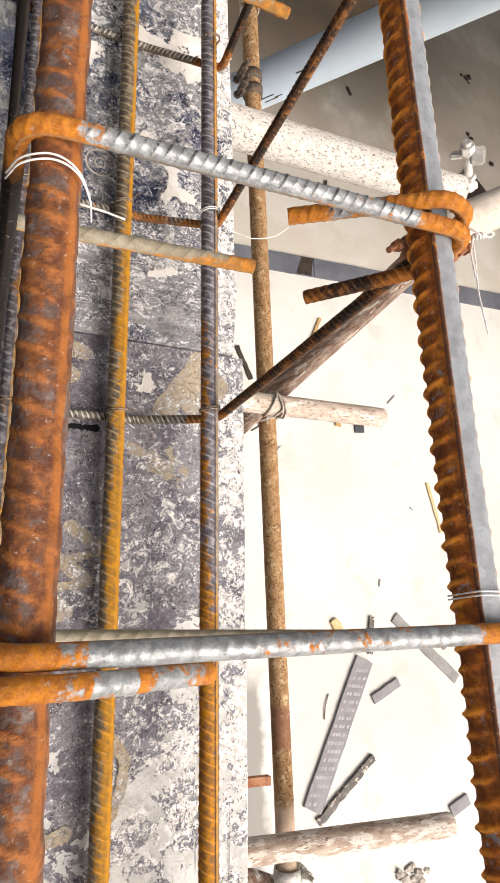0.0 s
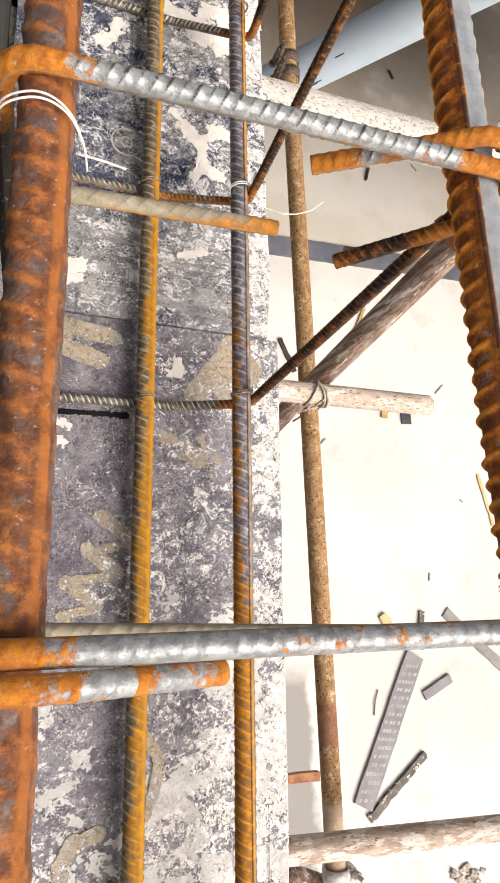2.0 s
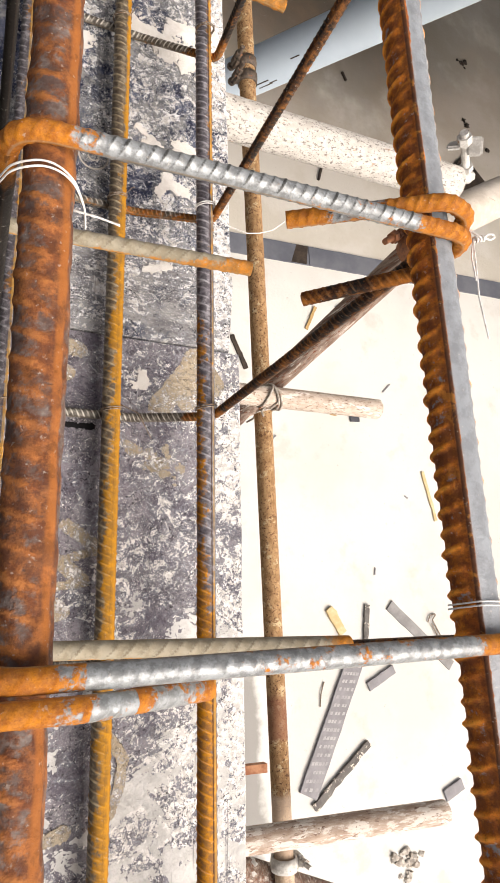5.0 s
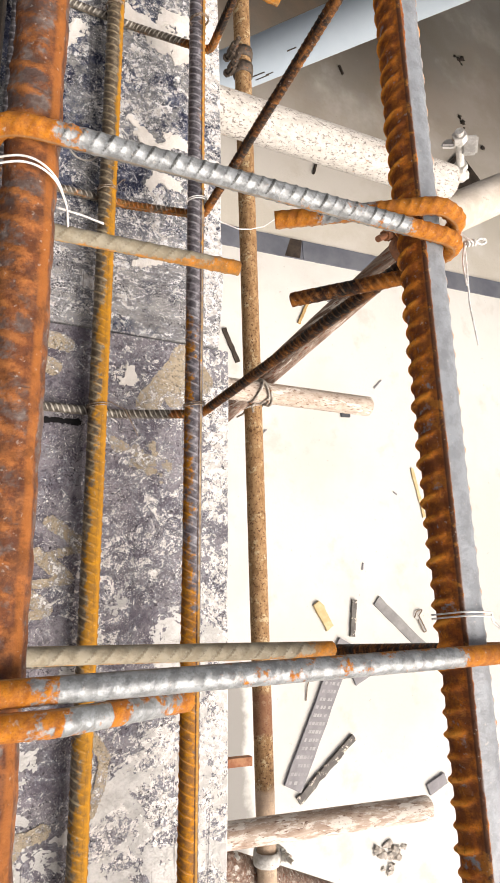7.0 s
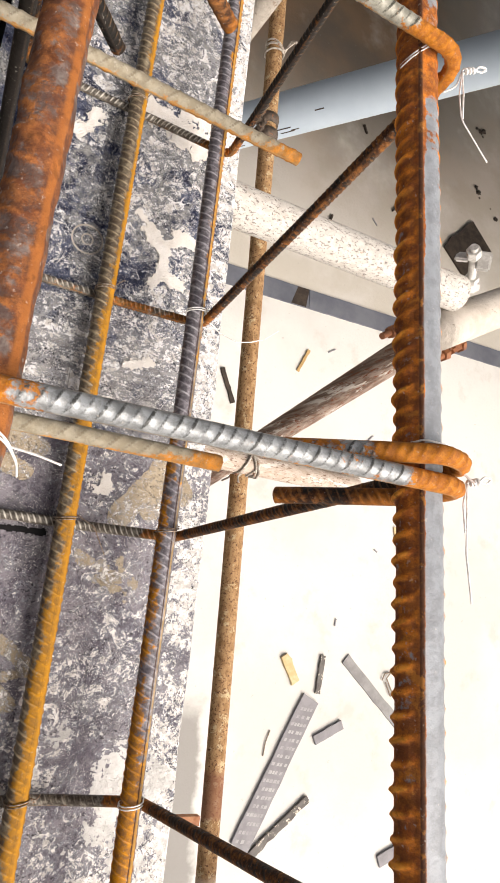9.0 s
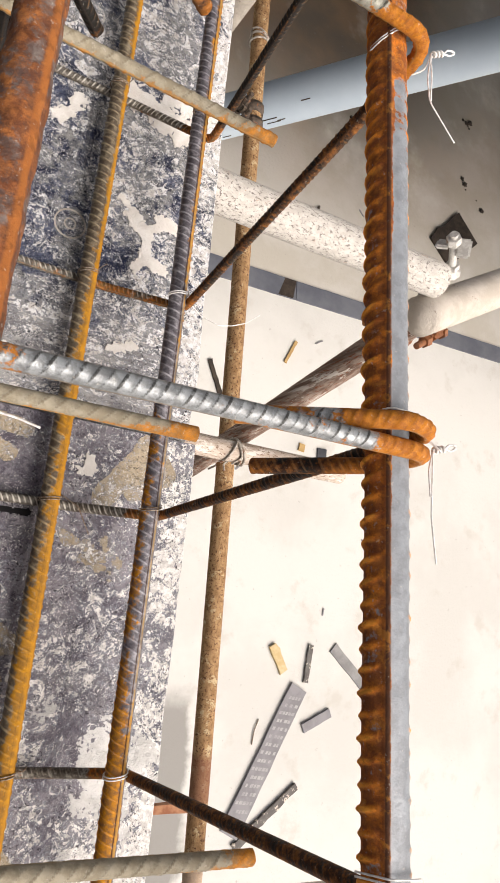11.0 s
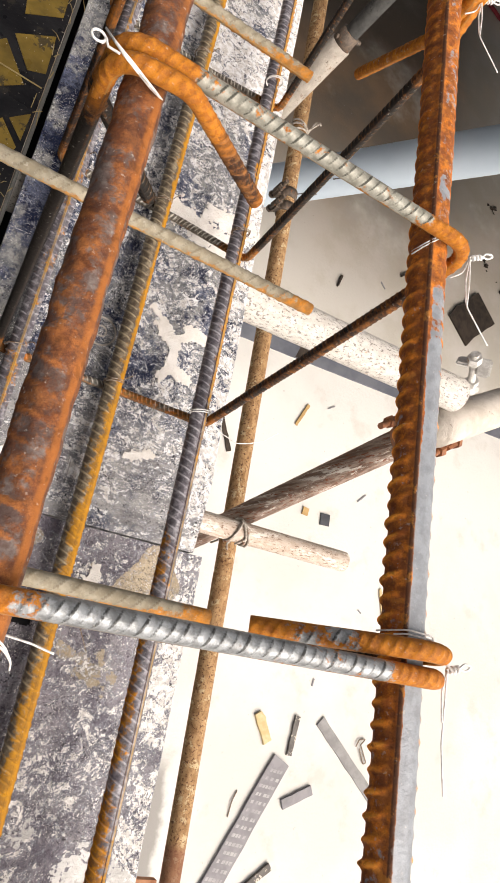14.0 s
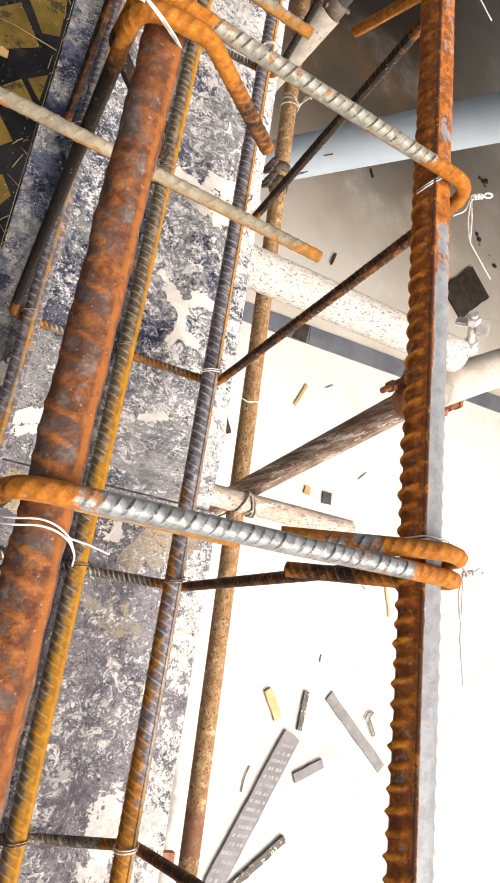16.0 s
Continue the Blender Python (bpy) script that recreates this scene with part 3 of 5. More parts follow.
def soffit(name, y0, y1, material, label, top=0.007):
    root = thing(name, label, "formwork board", "soffit boards", (0, 0, 0))
    ny = 40
    bm = bmesh.new()
    rows = []
    for i in range(ny + 1):
        y = y0 + (y1 - y0) * i / ny
        xr = 0.1985 - 0.023 * max(y, 0.0) * (1.0 if y0 > 0 else 0.15) + 0.0016 * noise.noise((y * 31, 0.3, top * 900.0)) + 0.0008 * noise.noise((y * 120, 2, 5))
        if y0 > 0 and i == 0:
            xr -= 0.006
        rows.append([bm.verts.new((x, y, z)) for x, z in ((-0.0645, top - 0.018), (-0.0645, top), (xr - 0.0018, top), (xr, top - 0.002), (xr, top - 0.018))])
    for a, b in zip(rows, rows[1:]):
        for k in range(5):
            bm.faces.new((a[k], a[(k + 1) % 5], b[(k + 1) % 5], b[k]))
    bm.faces.new(rows[0][::-1]), bm.faces.new(rows[-1])
    bmesh.ops.recalc_face_normals(bm, faces=bm.faces)
    return part("panel", bm, material, root)


soffit_far = soffit("soffit_board", SEAM + 0.0006, 3.0, M_BOARD_A, "worn blue-black plywood soffit board caked with cement")
soffit_near = soffit("soffit_board", -1.2, SEAM - 0.0012, M_BOARD_B, "violet-grey plywood soffit board with worn brown print", 0.0062)


def flat_patch(bm, pts, z, h=0.0003):
    lo = [bm.verts.new((x, y, z)) for x, y in pts]
    hi = [bm.verts.new((x, y, z + h)) for x, y in pts]
    bm.faces.new(hi)
    for i in range(len(pts)):
        j = (i + 1) % len(pts)
        bm.faces.new((lo[i], lo[j], hi[j], hi[i]))
    bmesh.ops.recalc_face_normals(bm, faces=bm.faces)


# ---- the reinforcement cage ----
cage = thing("rebar_cage", "rusty steel reinforcement cage of a beam, tied with wire", "rebar cage", at=(0, 0, 0))
TRX = lambda y: 0.1358 - 0.057 * y
TRZ = 0.367


def wear_left(path, A):
    # rust has taken one side of the bar, mill scale is left on the other
    return np.broadcast_to(-0.62 * np.clip(3.5 * np.cos(A - 0.06), -1, 1), (len(path), A.shape[1])) * np.interp(path[:, 1], [0.28, 0.38], [1.0, 0.35])[:, None] + np.interp(path[:, 1], [0.28, 0.38], [0.0, 0.72])[:, None]


def wear_ochre(path, A):
    # A is turned with the fins: the ochre lies on the fin's side and beyond
    return 0.45 * np.sin(A - 0.80) + 0.06 + np.interp(path[:, 1], [-0.3, 0.05, 0.30, 0.40, 0.46, 0.9], [0.42, 0.34, 0.24, 0.10, -0.12, -0.10])[:, None]


def wear_violet(path, A):
    return -0.42 * np.sin(A - 1.15) * np.interp(path[:, 1], [0.26, 0.34, 0.50], [1.0, -0.9, -1.8])[:, None] + np.interp(path[:, 1], [-0.3, 0.0, 0.07, 0.40, 0.52], [0.70, 0.62, 0.06, 0.0, 0.25])[:, None]


def wear_all(path, A):
    return 0.25 * np.sin(A) + 0.0 * path[:, :1]


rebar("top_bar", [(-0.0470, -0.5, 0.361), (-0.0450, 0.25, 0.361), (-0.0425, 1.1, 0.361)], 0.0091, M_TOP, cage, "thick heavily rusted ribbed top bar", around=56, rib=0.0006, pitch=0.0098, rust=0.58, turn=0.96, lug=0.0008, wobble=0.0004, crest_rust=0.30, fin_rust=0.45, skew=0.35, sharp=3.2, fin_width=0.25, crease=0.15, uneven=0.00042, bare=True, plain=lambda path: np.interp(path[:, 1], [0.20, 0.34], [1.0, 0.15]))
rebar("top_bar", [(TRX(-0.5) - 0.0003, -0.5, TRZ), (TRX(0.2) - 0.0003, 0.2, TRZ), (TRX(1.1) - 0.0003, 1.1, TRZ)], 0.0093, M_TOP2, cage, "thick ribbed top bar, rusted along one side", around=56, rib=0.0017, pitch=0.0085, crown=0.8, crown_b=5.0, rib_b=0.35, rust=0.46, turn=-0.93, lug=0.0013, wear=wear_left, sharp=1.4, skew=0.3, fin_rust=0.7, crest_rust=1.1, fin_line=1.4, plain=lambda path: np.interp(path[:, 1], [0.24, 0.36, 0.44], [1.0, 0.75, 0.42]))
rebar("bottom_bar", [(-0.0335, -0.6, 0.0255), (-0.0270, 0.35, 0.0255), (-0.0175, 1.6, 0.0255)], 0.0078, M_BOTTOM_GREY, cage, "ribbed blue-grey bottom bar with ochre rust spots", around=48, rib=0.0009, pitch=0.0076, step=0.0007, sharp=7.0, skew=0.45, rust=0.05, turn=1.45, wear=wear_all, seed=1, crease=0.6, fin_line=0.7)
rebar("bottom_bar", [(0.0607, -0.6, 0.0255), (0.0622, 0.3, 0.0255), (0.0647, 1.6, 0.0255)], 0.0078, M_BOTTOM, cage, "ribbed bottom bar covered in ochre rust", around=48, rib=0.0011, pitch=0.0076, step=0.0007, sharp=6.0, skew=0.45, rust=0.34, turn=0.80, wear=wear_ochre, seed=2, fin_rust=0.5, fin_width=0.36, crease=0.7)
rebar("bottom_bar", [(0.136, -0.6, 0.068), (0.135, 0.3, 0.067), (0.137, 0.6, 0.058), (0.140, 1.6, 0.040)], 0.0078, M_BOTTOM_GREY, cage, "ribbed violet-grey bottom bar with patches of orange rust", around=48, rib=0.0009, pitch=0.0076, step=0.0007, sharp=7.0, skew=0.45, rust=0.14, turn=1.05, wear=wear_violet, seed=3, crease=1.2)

SR = 0.0038
TOPY = [0.019, 0.196, 0.400, 0.576, 0.78]
BOTY = [-0.020, 0.192, 0.400, 0.602, 0.80]
BOTR = [-0.013, 0.190, 0.3845, 0.568, 0.765]          # the cage hangs askew: its right side is higher and nearer


def cut_tail(z):
    # the fourth stirrup's cut tail runs down and away
    return TOPY[3] + 0.030 - 0.029 * (z - 0.268) / 0.0735


def tails(path, A, k):
    # the cut tails behind the hooks are rustier than the long top leg
    x, y, z = path.T
    tr = TRX(TOPY[k])
    hook = (x < 0.05) & (y < TOPY[k] + 0.0065) & (z < 0.374) & (z > 0.2) if k % 2 == 0 else (y > TOPY[k] + 0.0055) & (z > 0.2) & (x < tr)
    if k == 3:
        hook = hook | (z > 0.25) & (z < 0.36) & (np.abs(y - cut_tail(z)) < 0.003) & (x < tr + 0.018)
    lean = np.where((x > 0.112) & (z < 0.345) & (z > 0.07), 0.10 if k < 3 else -0.15, 0.0)
    clean = np.where((z > 0.37) & ~hook, np.interp(x, [-0.050, -0.036, -0.015, 0.03], [0.0, -0.80, -0.50, 0.0]), 0.0) if k != 2 else 0.0
    if k == 2:
        lean = lean + np.where(hook & (x > -0.03), np.interp(x, [-0.012, 0.014], [0.9, 0.0]), 0.0) - np.where((y > TOPY[k] + 0.009) & (x < 0.01) & (z < 0.345) & (z > 0.2), 0.7, 0.0)
    # the low leg is scraped clean, but for a rusty end against the raised bar
    low = np.where(z < 0.06, np.interp(x, [-0.02, 0.0, 0.112, 0.128], [0.0, -0.62, -0.62, 0.30]) if k != 2 else np.interp(x, [0.0, 0.10, 0.13], [0.10, 0.15, 0.6]), 0.0)
    # less rust on the left legs blackens them, painting the shade they hang in
    return ((0.3, 0.25, 0.3, 0.6, 0.3)[k] * hook.astype(float) * (np.interp(x, [-0.03, -0.012], [1.0, -0.6]) if k == 0 else np.interp(x, [-0.03, -0.008], [1.0, 0.1]) if k == 2 else 1.0) + low + lean + clean + np.where((x < -0.03) & (y < TOPY[k] + 0.003), np.interp(z, [0.035, 0.065, 0.26, 0.31, 0.342, 0.362, 0.368], [0.6, -0.8, -0.8, -0.6, -0.15, 0.75, 0.3]), 0.0))[:, None] + 0 * A


def stirrup(k):
    y, yb, yr = TOPY[k], BOTY[k], BOTR[k]
    tr = TRX(y)
    ul, ur, bl, br = -0.0605, tr + (0.0148 if k < 3 else 0.0200), -0.0425, 0.1475 if k < 3 else 0.1532
    if k % 2 == 0:
        pts = [(-0.008 if k else -0.036, y + 0.026, 0.264), (-0.0600, y + 0.010, 0.337), (-0.0590, y + (0.006 if k else 0.0008), 0.3765), (ur, y + (0.002 if k else 0.0014), 0.3825)] + ([(ur - 0.0005, y - 0.005, 0.340)] if k == 2 else []) + [(br, yr, 0.0535), (0.085, yb, 0.0135), (bl, yb, 0.0125), (ul, y - (0.006 if k else 0.0075), 0.378), (-0.030, y - (0.0055 if k else 0.0073), 0.3805), (0.029, y + 0.006, 0.330) if k else (0.0155, y - 0.0086, 0.360)]
    else:
        h = 0.0027 if k == 1 else 0.0
        pts = [(tr - 0.0245, y, 0.293) if k < 3 else (tr + 0.0115, y + 0.030, 0.268), (tr + 0.0160 - h, y + 0.001, 0.3415), (tr + 0.0158 - h, y + 0.0005, 0.3830 - 0.5 * h), (ul, y - 0.002, 0.3765), (bl, yb, 0.0125), (0.085, yb, 0.0135), (br, yr, 0.0535)] + ([(ur + 0.0050, y - 0.007, 0.338)] if k == 3 else []) + [(ur + 0.001 - h, y + 0.0105, 0.3820 - 0.5 * h), (tr - 0.006, y + 0.0105, 0.3885 - 0.5 * h), (tr - 0.0665, y + 0.007, 0.349)]
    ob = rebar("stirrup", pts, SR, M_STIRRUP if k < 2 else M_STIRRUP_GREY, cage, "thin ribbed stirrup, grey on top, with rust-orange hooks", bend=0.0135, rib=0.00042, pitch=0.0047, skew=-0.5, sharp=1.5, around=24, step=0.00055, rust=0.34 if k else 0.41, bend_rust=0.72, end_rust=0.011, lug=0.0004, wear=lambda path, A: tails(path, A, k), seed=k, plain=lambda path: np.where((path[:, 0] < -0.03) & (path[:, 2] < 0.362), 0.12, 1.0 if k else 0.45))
    # the legs below the top bars take the darker steel, shade included in its colour
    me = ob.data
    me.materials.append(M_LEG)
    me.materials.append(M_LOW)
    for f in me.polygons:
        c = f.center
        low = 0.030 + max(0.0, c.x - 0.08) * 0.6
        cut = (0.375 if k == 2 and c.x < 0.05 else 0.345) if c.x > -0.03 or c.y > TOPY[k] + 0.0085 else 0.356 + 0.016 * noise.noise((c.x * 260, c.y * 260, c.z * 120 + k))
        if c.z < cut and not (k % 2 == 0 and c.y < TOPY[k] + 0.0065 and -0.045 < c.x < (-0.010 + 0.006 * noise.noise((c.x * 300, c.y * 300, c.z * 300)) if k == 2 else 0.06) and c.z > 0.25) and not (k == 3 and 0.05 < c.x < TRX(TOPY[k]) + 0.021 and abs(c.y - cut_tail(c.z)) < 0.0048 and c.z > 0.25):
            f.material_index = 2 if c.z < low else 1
    return ob


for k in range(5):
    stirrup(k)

# ---- slab bars that lie over the deck and reach into the beam ----
for y, end, z0, z1, dy in ((0.0137, 0.122, 0.290, 0.29, 0.0075), (0.2045, 0.0655, 0.298, 0.285, 0.002), (0.3925, 0.098, 0.286, 0.294, -0.0045), (0.548, 0.065, 0.29, 0.288, 0.002)):
    ob = rebar("slab_bar", [(end, y, z0), (-0.09, y + dy, z1), (-0.9, y + 4 * dy, 0.262)], 0.0037, M_SLAB, None, "", bend=0.2, rib=0.0005, pitch=0.0072, around=20, step=0.0007, wear=lambda path, A: 0.35 * np.cos(A + 2.4) + 0.30 * np.exp(-((end - path[:, :1]) / 0.05) ** 2), rust=0.28, lug=0.0003, end_rust=0.016, sharp=2.5, skew=0.9, seed=int(y * 50))
    tagged(ob, "thin pale cement-dusted ribbed slab bar with a rusty cut end", "rebar", "slab bars")


# ---- tie wires ----
def tie(x, y, z, r, tail=(0.02, 0.01, 0.004), turns=2, material=None, tilt=0.2):
    pts = []
    n = 14 * turns
    for i in range(n + 1):
        a = 2 * math.pi * i / 14 + 0.6
        pts.append((x + r * math.cos(a), y + (i / n - 0.5) * 0.004 + tilt * r * math.cos(a), z + r * math.sin(a)))
    wire("tie_wire", pts, 0.00055, material or M_WIRE, cage)
    if tail:
        p = pts[-1]
        wire("tie_wire", [p, (p[0] + tail[0] * 0.5, p[1] + tail[1] * 0.3, p[2] + tail[2] + 0.004), (p[0] + tail[0], p[1] + tail[1], p[2] + tail[2])], 0.0005, material or M_WIRE, cage)


for k in range(5):
    yb = BOTY[k]
    tie(0.135, BOTR[k] + (0.004 if k < 3 else 0.016), 0.068, 0.0092, None, 2, M_DWIRE if k % 2 else M_WIRE)
    tie(0.0620, yb + 0.003, 0.0255, 0.0092, (0.026, -0.030, 0.006) if k == 1 else (0.006, 0.004, 0.006), 2, M_DWIRE)
    tie(-0.0280, yb + 0.003, 0.0255, 0.0092, (0.008, -0.006, 0.008), 1, M_DWIRE)
wire("tie_wire", [(0.143, 0.388, 0.066), (0.1637, 0.3800, 0.058), (0.1800, 0.3735, 0.064), (0.1955, 0.3794, 0.0597), (0.2120, 0.388, 0.057), (0.2266, 0.4012, 0.0566)], 0.0005, M_WIRE, cage)
for k in (0, 1, 3):
    y, tr = TOPY[k], TRX(TOPY[k])
    for off in (0.0, 0.0016):
        wire("tie_wire", [(tr - 0.0125, y + 0.014 + off, 0.3630), (tr - 0.008, y + 0.016 + off, 0.3775), (tr + 0.004, y + 0.0155 + off, 0.3795), (tr + 0.0125, y + 0.012 + off, 0.3720), (tr + 0.021, y + 0.004, 0.3780)], 0.0004, M_WIRE, cage)
y, tr = TOPY[2], TRX(TOPY[2])
for off in (0.0, 0.0016):
    wire("tie_wire", [(tr - 0.0102, y - 0.0050 + off, 0.3660), (tr - 0.0092, y - 0.0035 + off, 0.3725), (tr - 0.0040, y + 0.0015 + off, 0.3772), (tr + 0.0060, y + 0.0100 + off, 0.3770)], 0.0004, M_WIRE, cage)


def knot(k, a, b, strands):
    """Wire ends twisted tight beside a hook, with a doubled-back loop and loose strands."""
    y, tr = TOPY[k], TRX(TOPY[k])
    a, b = Vector((tr + a[0], y + a[1], 0.3735)), Vector((tr + b[0], y + b[1], 0.3755))
    mid = a.lerp(b, 0.55)
    wire("tie_wire", helix(a, mid, 0.0012, 3.5), 0.0006, M_WIRE, cage, "twisted end of the tie wire", bend=0.0004, step=0.0005)
    side = (b - a).cross(Vector((0, 0, 1))).normalized() * 0.0015
    for sgn in (-1, 1):
        wire("tie_wire", [mid, mid.lerp(b, 0.5) + side * sgn, b + side * 0.6 * sgn, b + (b - mid) * 0.12, mid.lerp(b, 0.8) - side * 0.7 * sgn], 0.0005, M_WIRE, cage, bend=0.001, step=0.0006)
    for pts in strands:
        wire("tie_wire", [a] + [(tr + p[0], y + p[1], p[2]) for p in pts], 0.00042, M_WIRE, cage, bend=0.008)


knot(1, (0.0205, 0.0050), (0.0320, 0.0085), (((0.0190, -0.004, 0.373), (0.0195, -0.016, 0.374)), ((0.0203, -0.0057, 0.374), (0.0204, -0.0244, 0.374), (0.024, -0.044, 0.374))))
for k in (2, 3):
    knot(k, (0.0225, 0.0055), (0.0360, 0.0129), (((0.0200, -0.0040, 0.372), (0.0135, -0.0090, 0.370)), ((0.0205, -0.0100, 0.374), (0.0222, -0.0227, 0.374), (0.0400, -0.0383, 0.374)), ((0.0222, -0.0090, 0.375), (0.0226, -0.0225, 0.3745))))
y = TOPY[1] - 0.0145
for off in (0.0, 0.0022):
    wire("tie_wire", [(-0.0620, y + 0.002 + off, 0.355), (-0.0585, y + off, 0.3705), (-0.0475, y + 0.002 + off, 0.3745), (-0.0385, y - 0.0005 + off * 0.5, 0.3725), (-0.0330, y - 0.005, 0.3640), (-0.0310, y - 0.008, 0.356)], 0.00040, M_WIRE, cage, bend=0.012)
wire("tie_wire", [(-0.0345, y + 0.002, 0.350), (-0.0255, y + 0.0008, 0.351), (-0.0172, y - 0.0012, 0.352)], 0.00045, M_WIRE, cage)
y = TOPY[2]
for off in (0.0, 0.0018):
    wire("tie_wire", [(-0.066, y + 0.007, 0.372), (-0.0630, y - 0.009, 0.385), (-0.0585 + off, y - 0.0150, 0.3875), (-0.0530 + off, y - 0.0165, 0.3860), (-0.0450 + off, y - 0.0120, 0.3775), (-0.0370, y - 0.0035, 0.3660), (-0.0362, y, 0.3560)], 0.00055, M_WIRE, cage)
ring = [(RX + 0.0026 * math.cos(q), RY + 0.0024 * math.sin(q), 0.385 + 0.0005 * q / 6) for RX, RY in ((-0.0685, 0.3888),) for q in np.linspace(-0.9, 6.6, 26)]
wire("tie_wire", ring + [(-0.0645, 0.3860, 0.386), (-0.0600, 0.3850, 0.387)], 0.0005, M_WIRE, cage, "curled end of the tie wire", bend=0.0004, step=0.0005)


# ---- scaffold ----
def tube(a, b, r, material, label, group="scaffold tubes", seed=0, bore=0.06):
    a, b = np.array(a, float), np.array(b, float)
    L = float(np.linalg.norm(b - a))
    n = max(8, int(L / 0.03))
    t = np.linspace(0, 1, n)[:, None]
    path = a + (b - a) * t
    around = 28
    th = np.linspace(0, 2 * np.pi, around, endpoint=False)
    R = np.array([[r * (1 + 0.012 * noise.noise((q * 2 + seed, 5 * math.cos(w), 5 * math.sin(w) + float(u[0]) * L * 6))) for w in th] for q, u in zip(range(n), t)])
    V, F = sweep(path, R, around)
    F = F[:-2]
    # open ends: wall thickness and a short bore
    d = (b - a) / L
    V = V.reshape(n, around, 3)
    inner0 = path[0] + (V[0] - path[0]) * 0.86
    inner1 = path[-1] + (V[-1] - path[-1]) * 0.86
    deep0, deep1 = inner0 + d * bore, inner1 - d * bore
    allv = np.concatenate([V.reshape(-1, 3), inner0, deep0, inner1, deep1])
    base = n * around
    last = (n - 1) * around
    for q in range(around):
        p = (q + 1) % around
        F.append([p, q, base + q, base + p])
        F.append([base + p, base + q, base + around + q, base + around + p])
        F.append([last + q, last + p, base + 2 * around + p, base + 2 * around + q])
        F.append([base + 2 * around + q, base + 2 * around + p, base + 3 * around + p, base + 3 * around + q])
    F.append([base + around + q for q in range(around)][::-1])
    F.append([base + 3 * around + q for q in range(around)])
    ob = link("scaffold_tube", allv, F, material)
    return tagged(ob, label, "scaffold tube", group)


def coupler(at, along, at2, across, material, label, r=0.0265, flip=1, flip_b=None):
    """Two clamp bands, each with a lug, a bolt and nuts: one round the tube at 'at', one round the tube at 'at2'."""
    root = thing("scaffold_coupler", label, "coupler", "scaffold couplers", at)
    o = Vector(at)
    for c, axis, flip in ((Vector(at), Vector(along).normalized(), flip), (Vector(at2), Vector(across).normalized(), flip_b or flip)):
        third = Vector((0, 0, 1)) if abs(axis.z) < 0.7 else Vector((-0.8, -0.6, 0))
        side = axis.cross(third).normalized()
        third = side.cross(axis).normalized()
        bm = bmesh.new()
        prof = [(r - 0.003, -0.013), (r + 0.0015, -0.0145), (r + 0.0028, 0.0), (r + 0.0015, 0.0145), (r - 0.003, 0.013)]
        rings = []
        for i in range(28):
            a = 2 * math.pi * i / 28
            k = 1 + 0.03 * noise.noise((math.cos(a) * 3, math.sin(a) * 3, c.y * 7))
            rad = side * math.cos(a) + third * math.sin(a)
            rings.append([bm.verts.new(c - o + rad * p * k + axis * q) for p, q in prof])
        for i in range(28):
            j = (i + 1) % 28
            for k in range(4):
                bm.faces.new((rings[i][k], rings[j][k], rings[j][k + 1], rings[i][k + 1]))
        part("band", bm, material, root, smooth=True)
        b = c - o + side * (r + 0.010) * flip
        m = Matrix.Translation(b) @ third.to_track_quat("Z", "Y").to_matrix().to_4x4()
        bm = bmesh.new()
        bmesh.ops.create_cone(bm, cap_ends=True, segments=12, radius1=0.0058, radius2=0.0052, depth=0.080, matrix=m @ Matrix.Translation((0, 0, 0.012)))
        bolt = part("bolt", bm, material, root)
        for r2, depth, up in ((0.0095, 0.011, 0.026), (0.0105, 0.009, -0.024)):
            bm = bmesh.new()
            bmesh.ops.create_cone(bm, cap_ends=True, segments=6, radius1=0.0105, radius2=r2, depth=depth, matrix=m @ Matrix.Translation((0, 0, up)))
            part("nut", bm, material, bolt)
        bm = bmesh.new()
        bmesh.ops.create_cube(bm, size=1, matrix=Matrix.Translation(b - side * 0.004 * flip) @ (Matrix((side, third, axis)).transposed().to_4x4()) @ Matrix.Diagonal((0.020, 0.036, 0.030, 1)))
        bmesh.ops.bevel(bm, geom=list(bm.edges), offset=0.006, segments=2, affect="EDGES")
        part("lug", bm, material, root)
    return root


tube((-0.9, 0.555, -0.0365), (0.560, 0.592, -0.0365), 0.0255, M_TUBE_WHITE, "thick scaffold tube splashed white with cement, carrying the boards", seed=1)
tube((0.6745, -0.62, -0.800), (0.5155, 2.9, -0.690), 0.0215, M_TUBE_RUST, "long brown rusted scaffold ledger below the boards", seed=2)
tube((0.30, 0.418, -0.585), (0.829, 0.421, -0.585), 0.0225, M_TUBE_WASHED, "short pale weathered scaffold transom", seed=3)
tube((0.25, -0.445, -0.690), (1.020, -0.479, -0.674), 0.0255, M_TUBE_PALE, "brown-grey scaffold transom splashed with cement", seed=4)
tube((0.495, -0.05, -3.2), (0.602, 0.585, -0.055), 0.0240, M_TUBE_DARK, "dark weathered scaffold standard leaning slightly", seed=5)
tube((0.560, 0.548, -0.072), (1.50, 1.12, -0.072), 0.0300, M_TUBE_GREY, "thick cement-grey scaffold tube plugged with cement", seed=6, bore=-0.006)
tube((0.560, -0.56, -0.835), (1.25, -0.88, -0.90), 0.0300, M_TUBE_DARK, "dark weathered scaffold tube beside the ledger's end", seed=7)



def rod(bm, a, b, r, segments=12, r2=None):
    a, b = Vector(a), Vector(b)
    m = Matrix.Translation((a + b) / 2) @ (b - a).to_track_quat("Z", "Y").to_matrix().to_4x4()
    bmesh.ops.create_cone(bm, cap_ends=True, segments=segments, radius1=r, radius2=r2 or r, depth=(b - a).length, matrix=m)


